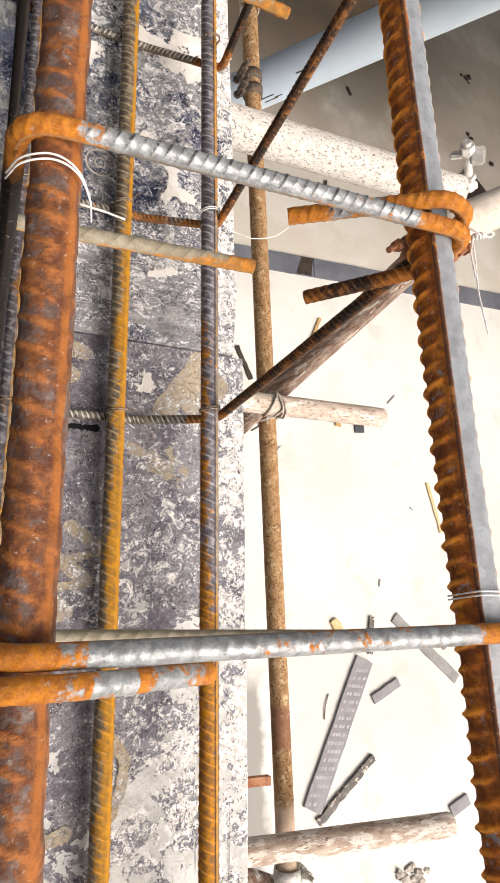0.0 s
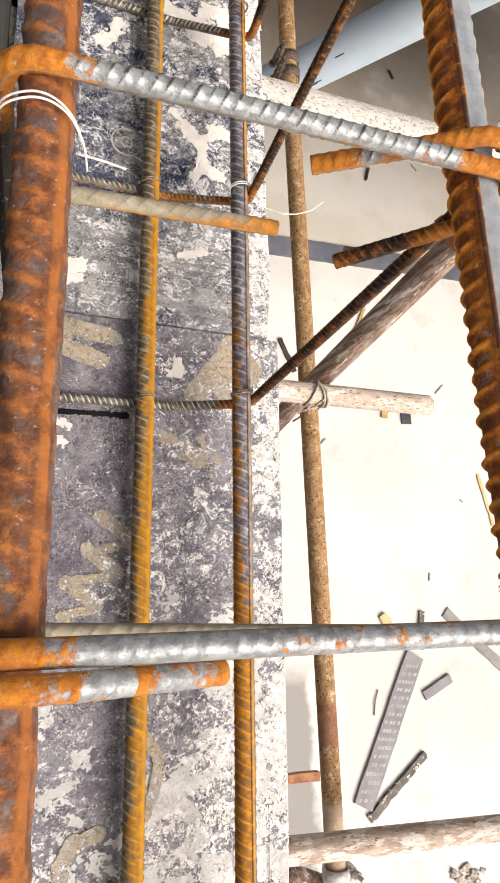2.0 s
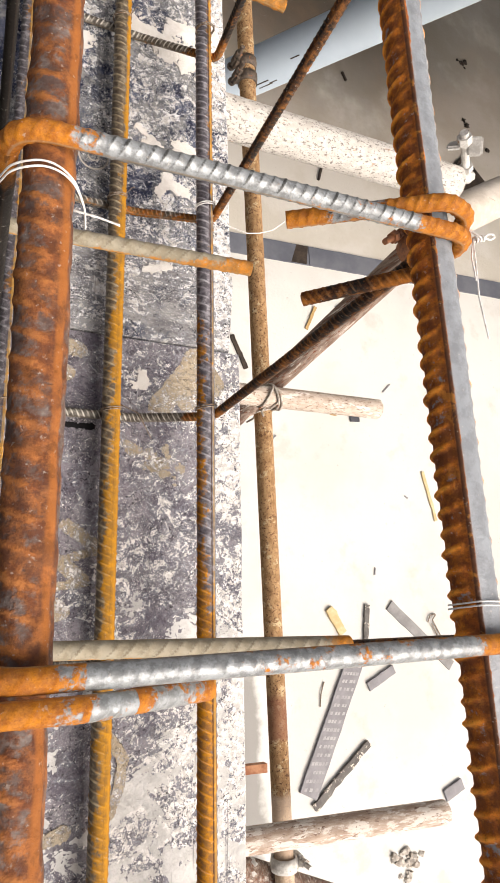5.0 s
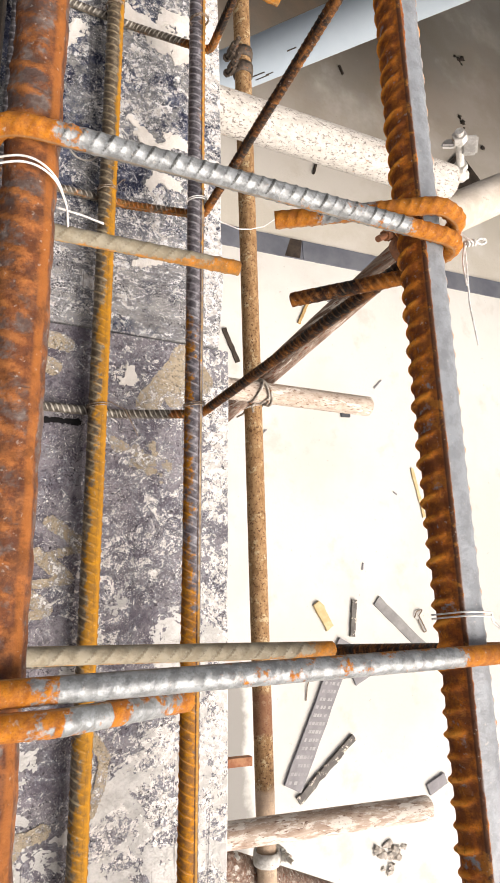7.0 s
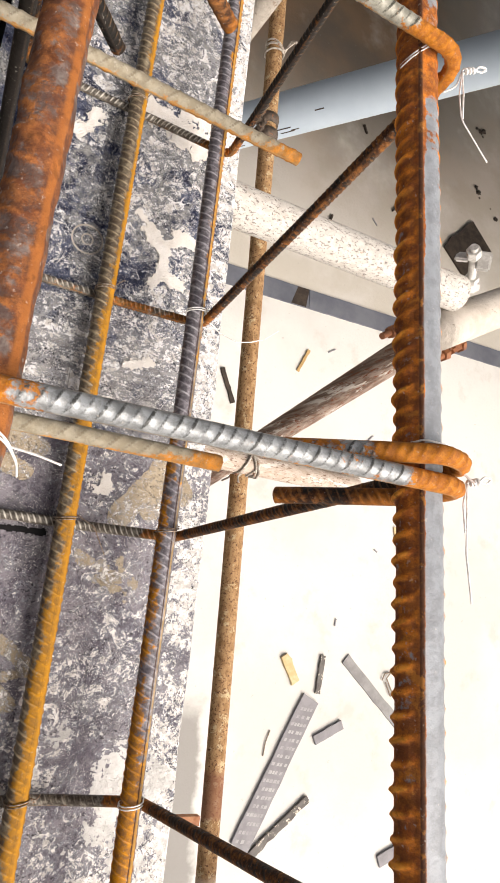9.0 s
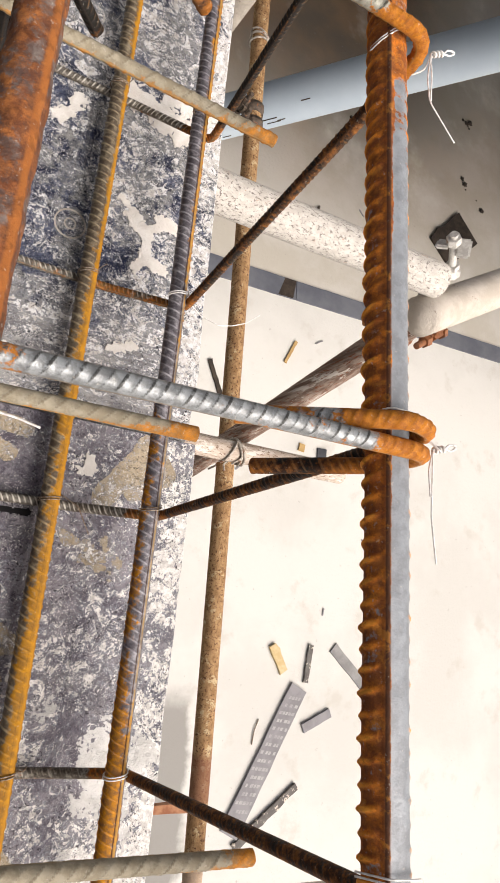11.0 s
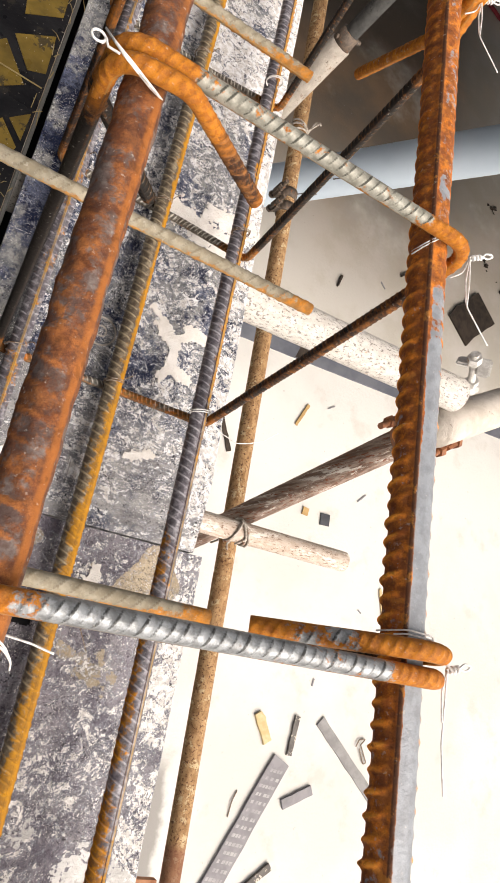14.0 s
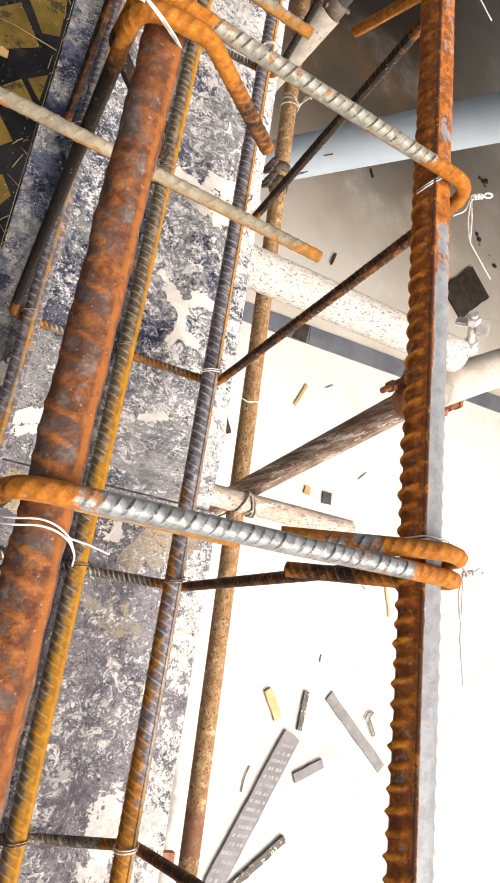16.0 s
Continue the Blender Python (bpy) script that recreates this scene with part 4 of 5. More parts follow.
def swivel_clamp():
    """The cement-caked clamp where the white tube meets the thick grey one: slanting bolt with winged washers, body, second bolt."""
    root = thing("scaffold_clamp", "winged scaffold clamp caked with pale cement at the tube's end", "coupler", "scaffold couplers", (0, 0, 0))
    top, foot = Vector((0.5265, 0.6245, 0.0235)), Vector((0.5725, 0.6120, -0.022))
    d = (foot - top).normalized()
    bm = bmesh.new()
    rod(bm, top, foot, 0.0056)
    bolt = part("bolt", bm, M_CLAMP_PALE, root)
    for q, h in ((0.006, 0.012), (0.060, 0.008)):
        bm = bmesh.new()
        rod(bm, top + d * q, top + d * (q + h), 0.0100, 6)
        part("nut", bm, M_CLAMP_PALE, bolt)
    side = d.cross(Vector((0.3, 1, 0.2))).normalized()
    for s in (-1, 1):
        bm = bmesh.new()
        c = top + d * 0.024 + side * 0.014 * s
        bmesh.ops.create_cube(bm, size=1, matrix=Matrix.Translation(c) @ d.to_track_quat("Z", "Y").to_matrix().to_4x4() @ Matrix.Rotation(0.5 * s, 4, "Y") @ Matrix.Diagonal((0.026, 0.020, 0.006, 1)))
        bmesh.ops.bevel(bm, geom=list(bm.edges), offset=0.0026, segments=2, affect="EDGES")
        part("wing_washer", bm, M_CLAMP_PALE, bolt)
    for c, size, turn in (((0.556, 0.601, -0.050), (0.052, 0.030, 0.020), 0.5), ((0.612, 0.570, -0.108), (0.060, 0.026, 0.014), 0.5), ((0.585, 0.612, -0.036), (0.034, 0.022, 0.012), 0.2)):
        bm = bmesh.new()
        bmesh.ops.create_icosphere(bm, subdivisions=3, radius=0.5)
        for v in bm.verts:
            v.co *= 1 + 0.25 * noise.noise(v.co * 3 + Vector(c) * 40)
            v.co = Vector((v.co.x * size[0], v.co.y * size[1], v.co.z * size[2] * 1.4))
        bmesh.ops.transform(bm, matrix=Matrix.Translation(c) @ Matrix.Rotation(turn, 4, "Z"), verts=bm.verts)
        part("clamp_body", bm, M_CLAMP_PALE, root, smooth=True)
    bm = bmesh.new()
    rod(bm, (0.566, 0.600, -0.070), (0.578, 0.556, -0.098), 0.0058)
    part("bolt", bm, M_CLAMP_PALE, root)
    bm = bmesh.new()
    rod(bm, (0.600, 0.560, -0.112), (0.632, 0.556, -0.124), 0.0105, 6)
    rod(bm, (0.632, 0.556, -0.124), (0.640, 0.555, -0.127), 0.0065, 10)
    part("nut", bm, M_CLAMP_RUST, root, "rusty hexagon nut")


swivel_clamp()


def steel_prop():
    """A telescopic prop: cement-grey outer tube cut square at the top, dark collar, thin rusty inner tube with a pale head plate."""
    root = thing("steel_prop", "cement-grey telescopic steel prop with a thin dark inner tube", "steel prop", "", (0.85, 2.8, FLOOR))
    o = Vector(root.location)
    top = Vector((0.364, 1.271, -0.209))
    d = Vector((0.160, 0.300, 1.0)).normalized()
    foot = top - d * ((top.z - FLOOR) / d.z)
    root.location = o = foot

    def pipe(name, a, b, r, material, label="", wall=0.85):
        n, around = 40, 24
        path = np.array([np.array(a + (b - a) * (i / n) - o) for i in range(n + 1)])
        V, F = sweep(path, r, around)
        F = F[:-1]
        V = list(V)
        last, base = n * around, len(V)
        V += [tuple(path[-1] + (np.array(V[last + q]) - path[-1]) * wall) for q in range(around)]
        V += [tuple(np.array(V[base + q]) - np.array(d) * 0.05) for q in range(around)]
        for q in range(around):
            p = (q + 1) % around
            F.append([last + q, last + p, base + p, base + q])
            F.append([base + q, base + p, base + around + p, base + around + q])
        return link(name, V, F, material, root, label)

    pipe("outer_tube", foot, top, 0.0225, M_PROP)
    pipe("inner_tube", top - d * 0.06, top + d * 0.30, 0.0150, M_SIDE, "thin dark inner tube")
    bm = bmesh.new()
    rod(bm, top - d * 0.004 - o, top + d * 0.026 - o, 0.0205, 20, 0.0190)
    part("collar", bm, M_CLAMP_DARK, root, "dark collar", True)
    bm = bmesh.new()
    rod(bm, top + d * 0.012 - Vector((0.022, 0.009, 0)) - o, top + d * 0.012 + Vector((0.030, 0.012, 0)) - o, 0.0045, 10)
    part("pin", bm, M_CLAMP_DARK, root)
    bm = bmesh.new()
    bmesh.ops.create_cube(bm, size=1, matrix=Matrix.Translation(top + d * 0.305 - o) @ d.to_track_quat("Z", "Y").to_matrix().to_4x4() @ Matrix.Diagonal((0.11, 0.09, 0.010, 1)))
    bmesh.ops.bevel(bm, geom=list(bm.edges), offset=0.003, segments=2, affect="EDGES")
    part("head_plate", bm, M_CLAMP_PALE, root)


FLOOR = -3.2
steel_prop()
coupler((0.5983, 0.5625, -0.166), (0.034, 0.202, 1), (0.6003, 0.5742, -0.108), (0.034, 0.202, 1), M_CLAMP_RUST, "rusty scaffold coupler on the leaning standard", 0.0262, -1, 1)


def lashing(at, axis, r, turns, label, seed, tails=3):
    """Thick pale wire wound round a tube, with loose bent ends."""
    rr = random.Random(seed)
    root = thing("wire_lashing", label, "wire lashing", "wire lashings", at)
    axis = Vector(axis).normalized()
    u = axis.cross(Vector((0, 0, 1))).normalized()
    v = axis.cross(u)
    for k in range(turns):
        tilt, off = rr.uniform(-0.6, 0.6), rr.uniform(-0.012, 0.012)
        pts = [u * math.cos(a) * (r + 0.003) + v * math.sin(a) * (r + 0.003) + axis * (off + tilt * r * math.cos(a)) for a in [2 * math.pi * i / 20 for i in range(21)]]
        wire("wire_loop", pts, 0.0026, M_LASH, root, around=8, bend=0.004, step=0.003)
    for k in range(tails):
        a = rr.uniform(-1.2, 1.8)
        p = u * math.cos(a) * (r + 0.004) + v * math.sin(a) * (r + 0.004)
        q = p + Vector((rr.uniform(-0.02, 0.02), rr.uniform(-0.03, 0.03), rr.uniform(0.0, 0.02))) + p.normalized() * 0.02
        wire("wire_end", [p, q, q + Vector((rr.uniform(-0.02, 0.02), rr.uniform(-0.02, 0.02), rr.uniform(-0.012, 0.02)))], 0.0024, M_LASH, root, around=8, bend=0.008, step=0.003)


lashing((0.6265, 0.445, -0.767), (0, 1, 0.03), 0.0225, 4, "pale cement-crusted wire lashing round the ledger", 1)
lashing((0.548, 0.420, -0.585), (1, 0, 0), 0.0232, 3, "pale wire lashing round the short transom", 2, 2)
lashing((0.5755, 1.590, -0.731), (0, 1, 0.03), 0.0225, 4, "pale wire lashing round the ledger and standard", 3, 4)
coupler((0.5845, 1.375, -0.738), (0, 1, 0.04), (0.5865, 1.330, -0.739), (0, 1, 0.04), M_CLAMP_DARK, "dark grey-brown scaffold coupler on the brown ledger", 0.0245, -1)
coupler((0.6715, -0.56, -0.798), (0, 1, 0.04), (0.600, -0.578, -0.839), (0.69, -0.32, -0.06), M_CLAMP_PALE, "pale scaffold coupler near the ledger's end", 0.0275)


def plank(name, a, b, width, h, material, label, category, amount=0.006, seed=0, cuts=9, group="scraps on the floor"):
    """A flat scrap that lies on the floor from a to b."""
    a, b = Vector((*a, 0)), Vector((*b, 0))
    L = (b - a).length
    bm = bmesh.new()
    ragged(bm, (0, -width / 2, 0), (L, width / 2, h), amount, seed, cuts)
    ob = part(name, bm, material)
    ob.matrix_world = Matrix.Translation((a.x, a.y, FLOOR + 0.001)) @ Matrix.Rotation(math.atan2(b.y - a.y, b.x - a.x), 4, "Z")
    return tagged(ob, label, category, group)


strip = plank("plywood_offcut", (2.15, -1.285), (2.59, -0.425), 0.135, 0.018, M_SCRAP, "long grey plywood offcut with faded repeated print", "plywood offcut", 0.006, 1)
rng = random.Random(5)
for i in range(17):
    # slanting lines of print, three to five strokes each
    x, y0 = 0.030 + i * 0.053, -0.056 + rng.uniform(0, 0.012)
    while y0 < 0.045:
        w = rng.uniform(0.013, 0.022)
        bm = bmesh.new()
        flat_patch(bm, [(x - 0.35 * y0, y0), (x - 0.35 * (y0 + w), y0 + w), (x - 0.35 * (y0 + w) + 0.021, y0 + w), (x - 0.35 * y0 + 0.021, y0)], 0.0180, 0.0006)
        part("print_mark", bm, M_INK, strip, "faded pale print mark")
        y0 += w + rng.choice((0.005, 0.006, 0.018))
plank("speckled_batten", (2.19, -1.36), (2.625, -1.03), 0.045, 0.02, M_SPECKLED, "dark narrow batten speckled with cement", "batten", 0.012, 2, 12)
plank("plywood_offcut", (2.645, -0.685), (2.862, -0.585), 0.058, 0.018, M_SCRAP, "small dark grey plywood offcut", "plywood offcut", 0.004, 3)
plank("timber_chip", (2.355, -0.165), (2.46, -0.33), 0.062, 0.02, M_WOOD_PALE, "short yellow timber offcut", "timber offcut", 0.012, 4)
plank("batten_offcut", (2.668, -0.15), (2.640, -0.395), 0.036, 0.018, M_SPECKLED, "thin grey batten offcut", "batten", 0.005, 5)
plank("plywood_offcut", (2.86, -0.16), (3.385, -0.60), 0.075, 0.012, M_SCRAP_PALE, "pale grey flat strip offcut", "strip offcut", 0.006, 6)
plank("plywood_offcut", (3.24, -1.445), (3.40, -1.385), 0.075, 0.018, M_SCRAP, "small dark grey plywood offcut", "plywood offcut", 0.004, 7)
plank("black_tile", (2.605, 1.185), (2.685, 1.19), 0.085, 0.01, M_BLACK, "small square black plywood chip", "plywood offcut", 0.004, 8, 3)
plank("timber_chip", (2.44, 1.205), (2.49, 1.20), 0.055, 0.012, M_WOOD, "tiny orange timber chip", "timber offcut", 0.005, 9, 3)
plank("timber_chip", (2.345, 1.985), (2.262, 1.80), 0.022, 0.012, M_WOOD, "small splinter of orange timber", "timber offcut", 0.006, 10)
plank("pale_splinter", (3.245, 0.81), (3.345, 0.44), 0.026, 0.01, M_WOOD_PALE, "thin pale splinter of board", "strip offcut", 0.008, 11)
plank("black_plate", (3.76, 3.24), (4.10, 3.62), 0.33, 0.02, M_DIRT, "dark broken board piece with mossy stains", "plywood offcut", 0.03, 12, 7)
joint = lambda x: 2.372 + 0.05 * (x - 2.1)
for i, (x0, x1) in enumerate(((-2.0, 0.2), (0.203, 1.30), (1.306, 2.30), (2.306, 3.40), (3.406, 5.6), (5.606, 8.0))):
    strip_piece = plank("black_strip", (x0, joint(x0)), (x1, joint(x1)), 0.15, 0.014, M_JOINT, "long blue-grey board strip lying on the floor", "board strip", 0.003, 20 + i, 24, "strips on the floor")
    L = math.hypot(x1 - x0, joint(x1) - joint(x0))
    bm = bmesh.new()
    flat_patch(bm, [(L - 0.155, -0.073), (L - 0.025, -0.073), (L + 0.0, 0.073), (L - 0.10, 0.073)], 0.0140, 0.0012)
    part("stain", bm, M_DIRT, strip_piece, "black oily stain at the strip's end")


def crumb_pile(x, y, size, n, material, label, seed):
    r = random.Random(seed)
    root = thing("crumb_pile", label, "debris", "crumbs on the floor", (x, y, FLOOR))
    for i in range(n):
        bm = bmesh.new()
        bmesh.ops.create_icosphere(bm, subdivisions=2, radius=1)
        s = size * r.uniform(0.10, 0.34)
        ox, oy = r.gauss(0, size * 0.45), r.gauss(0, size * 0.45)
        for v in bm.verts:
            d = 1 + 1.0 * noise.noise(v.co * 2.0 + Vector((seed, i * 3.0, 0)))
            v.co = Vector((v.co.x * d * s + ox, v.co.y * d * s * 0.8 + oy, max(0.0, v.co.z * d * s * 0.5 + s * 0.25)))
        part("crumb", bm, material, root)


crumb_pile(4.07, 4.76, 0.09, 5, M_DIRT, "small dark lump of dirt on the floor", 1)
crumb_pile(4.05, 4.07, 0.08, 3, M_DIRT, "small dark crumbs of dirt on the floor", 2)
crumb_pile(2.90, -1.78, 0.12, 16, M_CLUMP, "crumbled grey cement lumps", 3)
crumb_pile(2.78, -2.05, 0.11, 12, M_CLUMP, "brownish crumbled cement lumps", 4)
crumb_pile(4.30, 3.95, 0.07, 3, M_DIRT, "dark mossy crumbs beside the broken board", 5)

# pale pipe that leans up from the floor, with a few scratches
PIPE_A, PIPE_B, PIPE_R = Vector((0.60, 2.694, -3.085)), Vector((2.620, 2.619, 0.0)), 0.110
V, F = sweep(np.array([np.array(PIPE_A + (PIPE_B - PIPE_A) * i / 24 - PIPE_A) for i in range(25)]), PIPE_R, 48)
pipe_root = thing("drain_pipe", "pale blue-grey plastic pipe leaning up from the floor", "pipe", "", PIPE_A)
link("pipe_wall", V, F, M_PIPE, pipe_root)
axis = (PIPE_B - PIPE_A).normalized()
face = (Vector((-0.07, 0.15, 0.57)) - Vector((1.4, 2.65, -1.85)))
face = (face - axis * face.dot(axis)).normalized()
for along, turn, length in ((1.30, 0.62, 0.085), (1.315, 0.86, 0.080), (1.36, 0.80, 0.045), (1.52, 0.15, 0.05), (1.02, 1.05, 0.05)):
    n = Matrix.Rotation(turn, 3, axis) @ face
    m = Matrix((axis, axis.cross(n), n)).transposed().to_4x4()
    bm = bmesh.new()
    bmesh.ops.create_cube(bm, size=1, matrix=Matrix.Translation(axis * along + n * (PIPE_R + 0.0004)) @ m @ Matrix.Diagonal((length, 0.006, 0.002, 1)))
    part("scratch", bm, M_DIRT, pipe_root, "dark scratch along the pipe")
for i, (p, q) in enumerate((((2.695, 4.122), (2.731, 4.053)), ((1.971, 3.763), (2.038, 3.849)), ((3.05, 3.45), (3.12, 3.52)), ((2.42, 3.05), (2.45, 3.16)), ((3.3, 2.9), (3.36, 2.86)))):
    plank("splinter", p, q, 0.016, 0.016, M_DIRT, "thin dark wood splinter on the floor", "splinter", 0.004, 60 + i, 4, "splinters on the floor")

# timber stub under the near board
bm = bmesh.new()
ragged(bm, (0.100, -0.795, -2.205), (1.345, -0.760, -2.170), 0.008, 3, 14)
tagged(part("timber_stub", bm, M_WOOD_RED), "reddish split timber stub below the boards", "timber offcut")

# ---- prints and cement on the film ----
def stain(strokes, z, h, rough, cell, seed):
    """A thin raised patch in the outline of some thick strokes (x0, y0, x1, y1, half width), frayed at the edges."""
    S = np.array(strokes)
    lo = np.minimum(S[:, :2], S[:, 2:4]).min(0) - S[:, 4].max() - rough
    hi = np.maximum(S[:, :2], S[:, 2:4]).max(0) + S[:, 4].max() + rough
    nx, ny = [int(q) + 2 for q in (hi - lo) / cell]
    bm, seen = bmesh.new(), {}

    def corner(i, j):
        if (i, j) not in seen:
            seen[i, j] = bm.verts.new((lo[0] + i * cell + 0.4 * cell * noise.noise((i * 0.7, j * 0.7, seed)), lo[1] + j * cell + 0.4 * cell * noise.noise((i * 0.7, j * 0.7, seed + 9)), z + h))
        return seen[i, j]

    for i in range(nx):
        for j in range(ny):
            p = lo + (np.array((i, j)) + 0.5) * cell
            best = 1e9
            for x0, y0, x1, y1, w in strokes:
                a, d = np.array((x0, y0)), np.array((x1 - x0, y1 - y0))
                t = np.clip((p - a) @ d / max(d @ d, 1e-12), 0, 1)
                best = min(best, np.linalg.norm(p - a - t * d) - w)
            q = Vector((p[0], p[1], seed * 0.1))
            if best + rough * (1.1 * noise.noise(q * 90) + 0.7 * noise.noise(q * 260)) < 0:
                bm.faces.new((corner(i, j), corner(i + 1, j), corner(i + 1, j + 1), corner(i, j + 1)))
    g = bmesh.ops.extrude_face_region(bm, geom=list(bm.faces))
    for v in g["geom"]:
        if isinstance(v, bmesh.types.BMVert):
            v.co.z = z
    bmesh.ops.recalc_face_normals(bm, faces=bm.faces)
    return bm


PRINTS = [
    [(0.112, 0.205, 0.150, 0.258, 0.011), (0.150, 0.258, 0.168, 0.235, 0.012), (0.140, 0.215, 0.152, 0.228, 0.010)],
    [(0.082, 0.170, 0.122, 0.150, 0.004), (0.118, 0.166, 0.132, 0.148, 0.0035), (0.100, 0.150, 0.128, 0.140, 0.003)],
    [(-0.0044, 0.2593, 0.0365, 0.2530, 0.0074), (-0.0084, 0.2410, 0.0248, 0.2303, 0.0081), (-0.0090, 0.2535, -0.0056, 0.2424, 0.0069)],
    [(0.0308, 0.0939, 0.0562, 0.0768, 0.0058), (0.0546, 0.071, 0.0244, 0.064, 0.0036), (0.0215, 0.0663, 0.047, 0.0468, 0.006), (0.0448, 0.0445, 0.0092, 0.0406, 0.0036), (0.006, 0.0396, 0.0308, 0.0213, 0.006), (0.0275, 0.0181, 0.0059, 0.0145, 0.0036), (0.0037, 0.0146, 0.0074, 0.0026, 0.005)],
    [(0.0383, -0.1477, 0.0192, -0.1519, 0.0058), (0.0192, -0.1519, 0.0117, -0.1657, 0.0063), (0.0117, -0.1657, 0.0140, -0.1816, 0.0063)],
    [(0.0717, -0.0799, 0.0849, -0.0980, 0.0046), (0.0849, -0.0980, 0.0807, -0.1255, 0.0046), (0.0807, -0.1255, 0.0746, -0.1400, 0.0041)],
]
for i, strokes in enumerate(PRINTS):
    part("printed_mark", stain(strokes, 0.0060, 0.0005 + 0.00015 * i, 0.0055 if i == 1 else 0.0012, 0.0010, i * 7.0), M_PRINT, soffit_near, "worn brown printed mark")

# gold-brown blocks of the big print on the deck
DECK = [
    [(-0.101, 0.492), (-0.081, 0.505), (-0.0795, 0.478), (-0.089, 0.474)],
    [(-0.122, 0.466), (-0.104, 0.486), (-0.088, 0.464), (-0.119, 0.440)],
    [(-0.100, 0.428), (-0.092, 0.438), (-0.081, 0.425), (-0.083, 0.415)],
    [(-0.089, 0.440), (-0.0795, 0.449), (-0.080, 0.430)],
    [(-0.110, 0.405), (-0.101, 0.415), (-0.087, 0.398), (-0.093, 0.391)],
    [(-0.132, 0.430), (-0.118, 0.430), (-0.106, 0.412), (-0.118, 0.402)],
    [(-0.093, 0.370), (-0.087, 0.376), (-0.080, 0.366), (-0.085, 0.356)],
    [(-0.120, 0.382), (-0.108, 0.390), (-0.098, 0.374), (-0.108, 0.362)],
    [(-0.104, 0.530), (-0.082, 0.545), (-0.081, 0.520), (-0.100, 0.508)],
    [(-0.150, 0.520), (-0.120, 0.525), (-0.112, 0.500), (-0.140, 0.488)],
]
for pts in DECK:
    bm = bmesh.new()
    flat_patch(bm, pts, 0.250, 0.0004)
    part("printed_block", bm, M_GOLD, deck, "gold-brown block of faded print")


# ---- hardened cement splashes on the far board ----
SPLASHES = [
    ("white star-shaped splash of hardened cement", [(0.086, 0.500, 0.100, 0.487, 0.0035), (0.100, 0.487, 0.116, 0.470, 0.0075), (0.116, 0.474, 0.134, 0.492, 0.0050), (0.130, 0.490, 0.146, 0.489, 0.0070), (0.116, 0.470, 0.118, 0.448, 0.0055), (0.118, 0.446, 0.109, 0.431, 0.0055), (0.118, 0.446, 0.137, 0.438, 0.0055)], 0.0035),
    ("white smear of hardened cement beside the stirrup", [(0.082, 0.620, 0.140, 0.596, 0.013), (0.110, 0.612, 0.155, 0.604, 0.013), (0.125, 0.632, 0.168, 0.634, 0.012)], 0.010),
    ("small white cement splash", [(-0.012, 0.309, 0.004, 0.318, 0.0075), (-0.010, 0.302, 0.003, 0.306, 0.0055)], 0.005),
    ("small white cement splash", [(0.098, 0.345, 0.118, 0.352, 0.0045)], 0.005),
    ("small white cement splash", [(-0.050, 0.330, -0.030, 0.350, 0.009)], 0.008),
    ("small white cement splash", [(0.015, 0.560, 0.032, 0.585, 0.006)], 0.007),
    ("cream smear of hardened cement", [(-0.0164, 0.1747, 0.0023, 0.1693, 0.0038), (-0.0165, 0.1587, -0.0017, 0.1548, 0.0034)], 0.005),
    ("small speckled white cement splash", [(0.089, 0.224, 0.101, 0.232, 0.0035), (0.096, 0.220, 0.094, 0.238, 0.002)], 0.009),
]
for i, (label, strokes, rough) in enumerate(SPLASHES):
    low = 0.0062 if strokes[0][1] < 0.27 else 0.0070
    tagged(part("cement_splash", stain(strokes, low, 0.0012, rough, 0.0011, 50 + i * 3.0), M_CEMENT), label, "cement splash", "cement splashes")

# ring left by a washer, a dark splinter at the board's edge
bm = bmesh.new()
for r0, r1 in ((0.0135, 0.0150), (0.0045, 0.0058)):
    rows = [[bm.verts.new((0.042 + r * math.cos(a), 0.4535 + r * math.sin(a), z)) for r, z in ((r0, 0.0070), (r0, 0.0076), (r1, 0.0076), (r1, 0.0070))] for a in [2 * math.pi * i / 36 for i in range(36)]]
    for i in range(36):
        for k in range(3):
            bm.faces.new((rows[i][k], rows[(i + 1) % 36][k], rows[(i + 1) % 36][k + 1], rows[i][k + 1]))
part("ring_mark", bm, M_CLUMP, soffit_far, "grey ring left in the cement by a washer")

plank("black_splinter", (1.665, 1.66), (1.772, 1.435), 0.032, 0.014, M_DIRT, "dark ragged splinter of plywood on the floor", "splinter", 0.006, 50)

for p, q in (((2.92, 1.40), (2.99, 1.47)), ((3.06, 0.62), (3.09, 0.60)), ((2.75, 0.05), (2.76, 0.10)), ((1.95, 0.95), (1.99, 0.99)), ((2.52, 2.02), (2.58, 2.06)), ((3.20, 2.62), (3.27, 2.66)), ((2.85, 3.30), (2.90, 3.25))):
    plank("splinter", p, q, 0.010, 0.006, M_SCRAP, "thin grey wood splinter on the floor", "splinter", 0.003, int(p[0] * 90), 4, "splinters on the floor")
red = wire("cable", [(3.55, 7.25, FLOOR + 0.02), (3.72, 7.26, FLOOR + 0.02), (3.84, 7.22, FLOOR + 0.02), (3.96, 7.16, FLOOR + 0.02), (4.6, 7.3, FLOOR + 0.02), (5.4, 7.1, FLOOR + 0.02)], 0.02, M_RED, None, around=10, bend=0.15, step=0.03)
tagged(red, "dark red cable lying on the far floor", "cable")

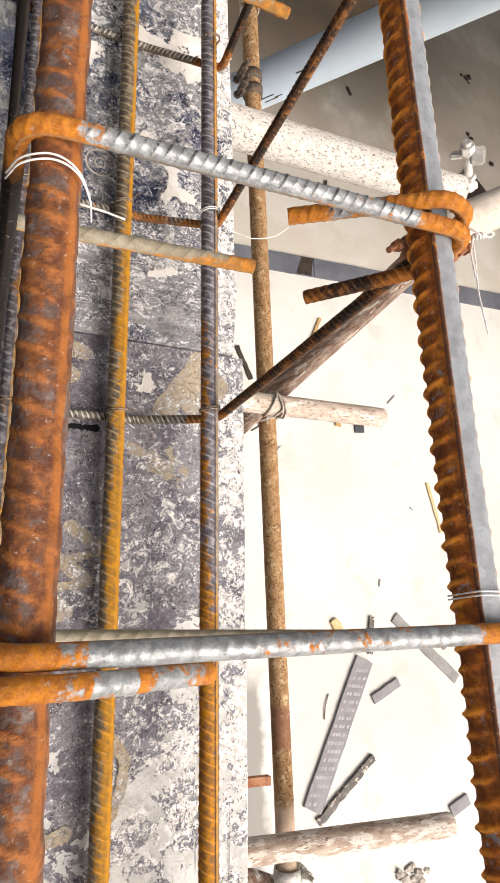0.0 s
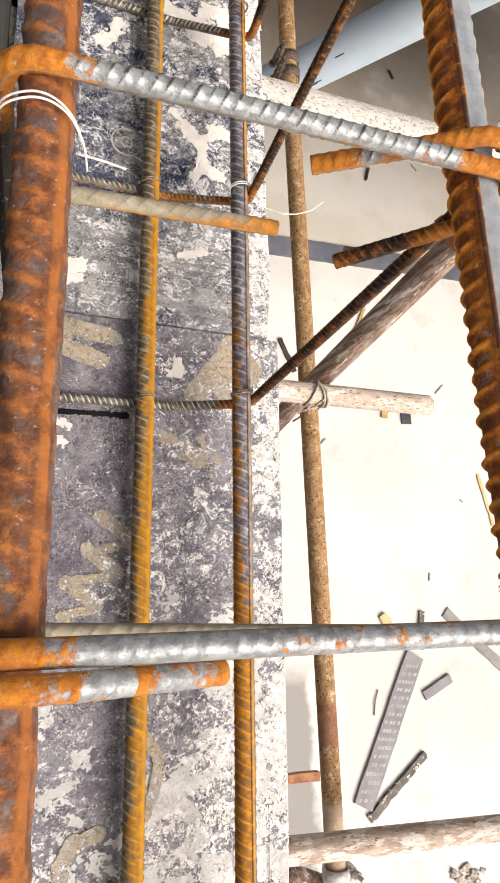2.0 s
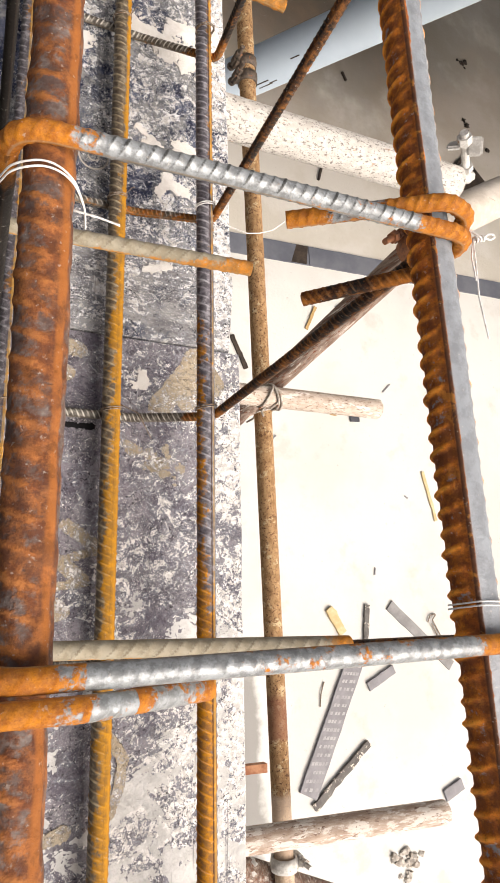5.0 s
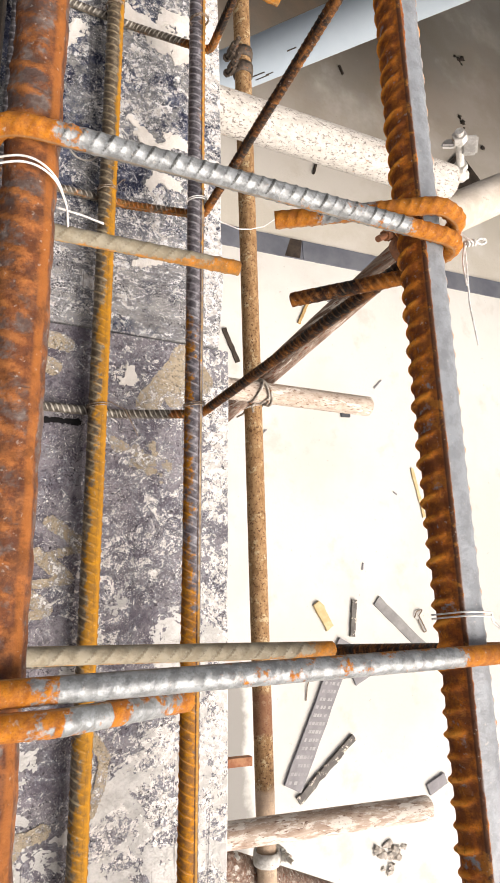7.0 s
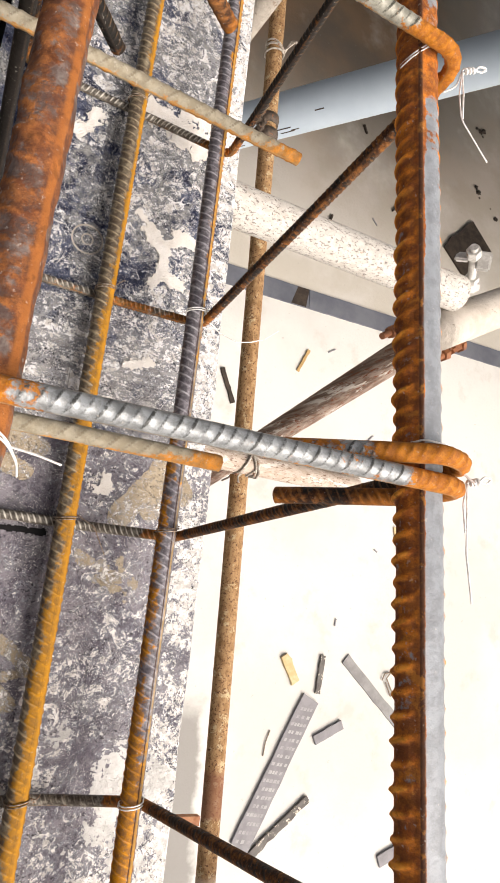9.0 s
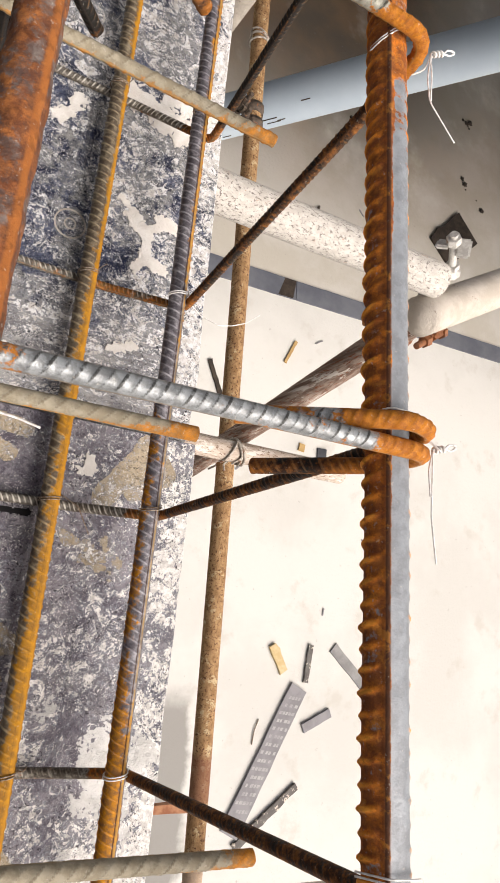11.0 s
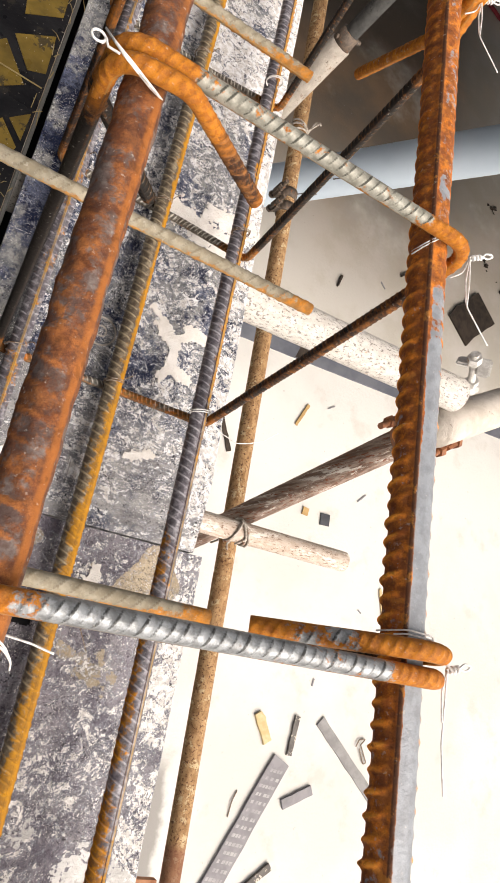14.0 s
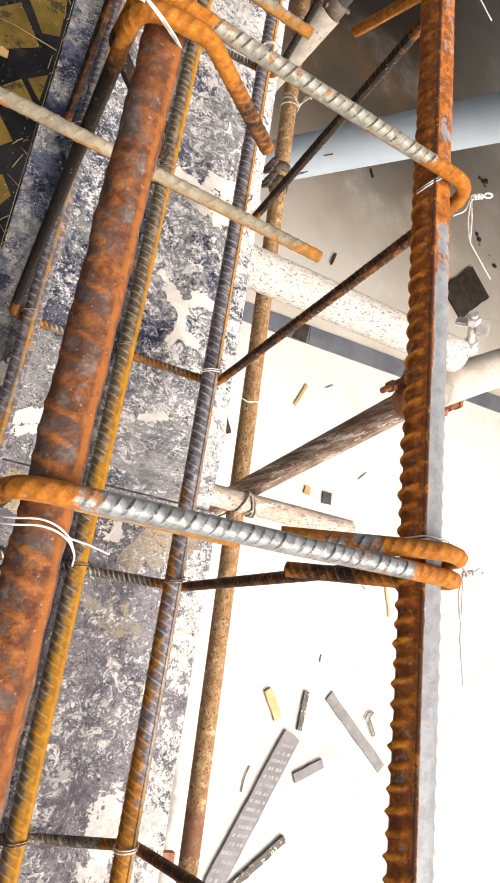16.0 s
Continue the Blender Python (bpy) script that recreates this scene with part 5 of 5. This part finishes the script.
# thin black line on the near board, left of the ochre bar
bm = stain([(-0.060, 0.1815, 0.050, 0.1822, 0.0026)], 0.0062, 0.0003, 0.0010, 0.0010, 91.0)
part("black_line", bm, M_DEEP_BLACK, soffit_near, "thin black line across the near board")

clip = wire("wire_clip", [(3.195, -0.290, FLOOR + 0.01), (3.215, -0.245, FLOOR + 0.012), (3.275, -0.232, FLOOR + 0.012), (3.235, -0.275, FLOOR + 0.012), (3.300, -0.385, FLOOR + 0.012), (3.275, -0.395, FLOOR + 0.012), (3.225, -0.300, FLOOR + 0.012)], 0.0045, M_DWIRE, None, around=8, bend=0.006, step=0.004)
tagged(clip, "small bent dark wire clip on the floor", "wire clip")

bent = wire("wire_scrap", [(2.300, -0.625, FLOOR + 0.006), (2.272, -0.690, FLOOR + 0.010), (2.264, -0.775, FLOOR + 0.006)], 0.004, M_DWIRE, None, around=6, bend=0.05, step=0.01)
tagged(bent, "thin bent dark wire scrap on the floor", "wire")

# screw head in the far board beside the bar
screw = thing("screw", "brass-yellow screw with a washer in the film board", "screw", at=(-0.0443, 0.3254, 0.007))
bm = bmesh.new()
bmesh.ops.create_cone(bm, cap_ends=True, segments=20, radius1=0.0055, radius2=0.0050, depth=0.0012, matrix=Matrix.Translation((0, 0, 0.0006)))
part("washer", bm, M_WIRE, screw)
bm = bmesh.new()
bmesh.ops.create_cone(bm, cap_ends=True, segments=6, radius1=0.0032, radius2=0.0028, depth=0.0030, matrix=Matrix.Translation((0, 0, 0.0027)))
part("head", bm, M_BRASS, screw)

# straw and splinters caught along the deck's ragged edge
rng = random.Random(12)
V, F = [], []
for i in range(90):
    y = rng.uniform(0.05, 0.75)
    p = Vector((-0.0775 - rng.uniform(-0.002, 0.010), y, 0.2515 + rng.uniform(-0.006, 0.002)))
    d = Vector((rng.gauss(0.2, 0.5), rng.choice((-1, 1)) * rng.uniform(0.5, 1.0), rng.gauss(0, 0.25))).normalized() * rng.uniform(0.004, 0.014)
    v, f = sweep(np.array([p, p + d * 0.5 + Vector((0, 0, rng.uniform(0, 0.0015))), p + d]), rng.uniform(0.00015, 0.0003), 4)
    F += [[q + len(V) for q in face] for face in f]
    V += [tuple(q) for q in v]
straw = link("straw", V, F, M_STRAW)
tagged(straw, "loose straw and wood splinters along the deck's edge", "straw", kind="stuff")
long_straw = wire("straw_stalk", [(-0.126, 0.4660, 0.2512), (-0.103, 0.4680, 0.2516), (-0.079, 0.4670, 0.2512)], 0.0004, M_STRAW, None)
tagged(long_straw, "thin dry straw stalk lying on the deck", "straw")

bm = bmesh.new()
ragged(bm, (-0.1085, 0.4455, 0.2504), (-0.1020, 0.4505, 0.2512), 0.0012, 4, 5)
tagged(part("wood_flake", bm, M_WOOD), "small orange wood flake on the deck", "wood flake")
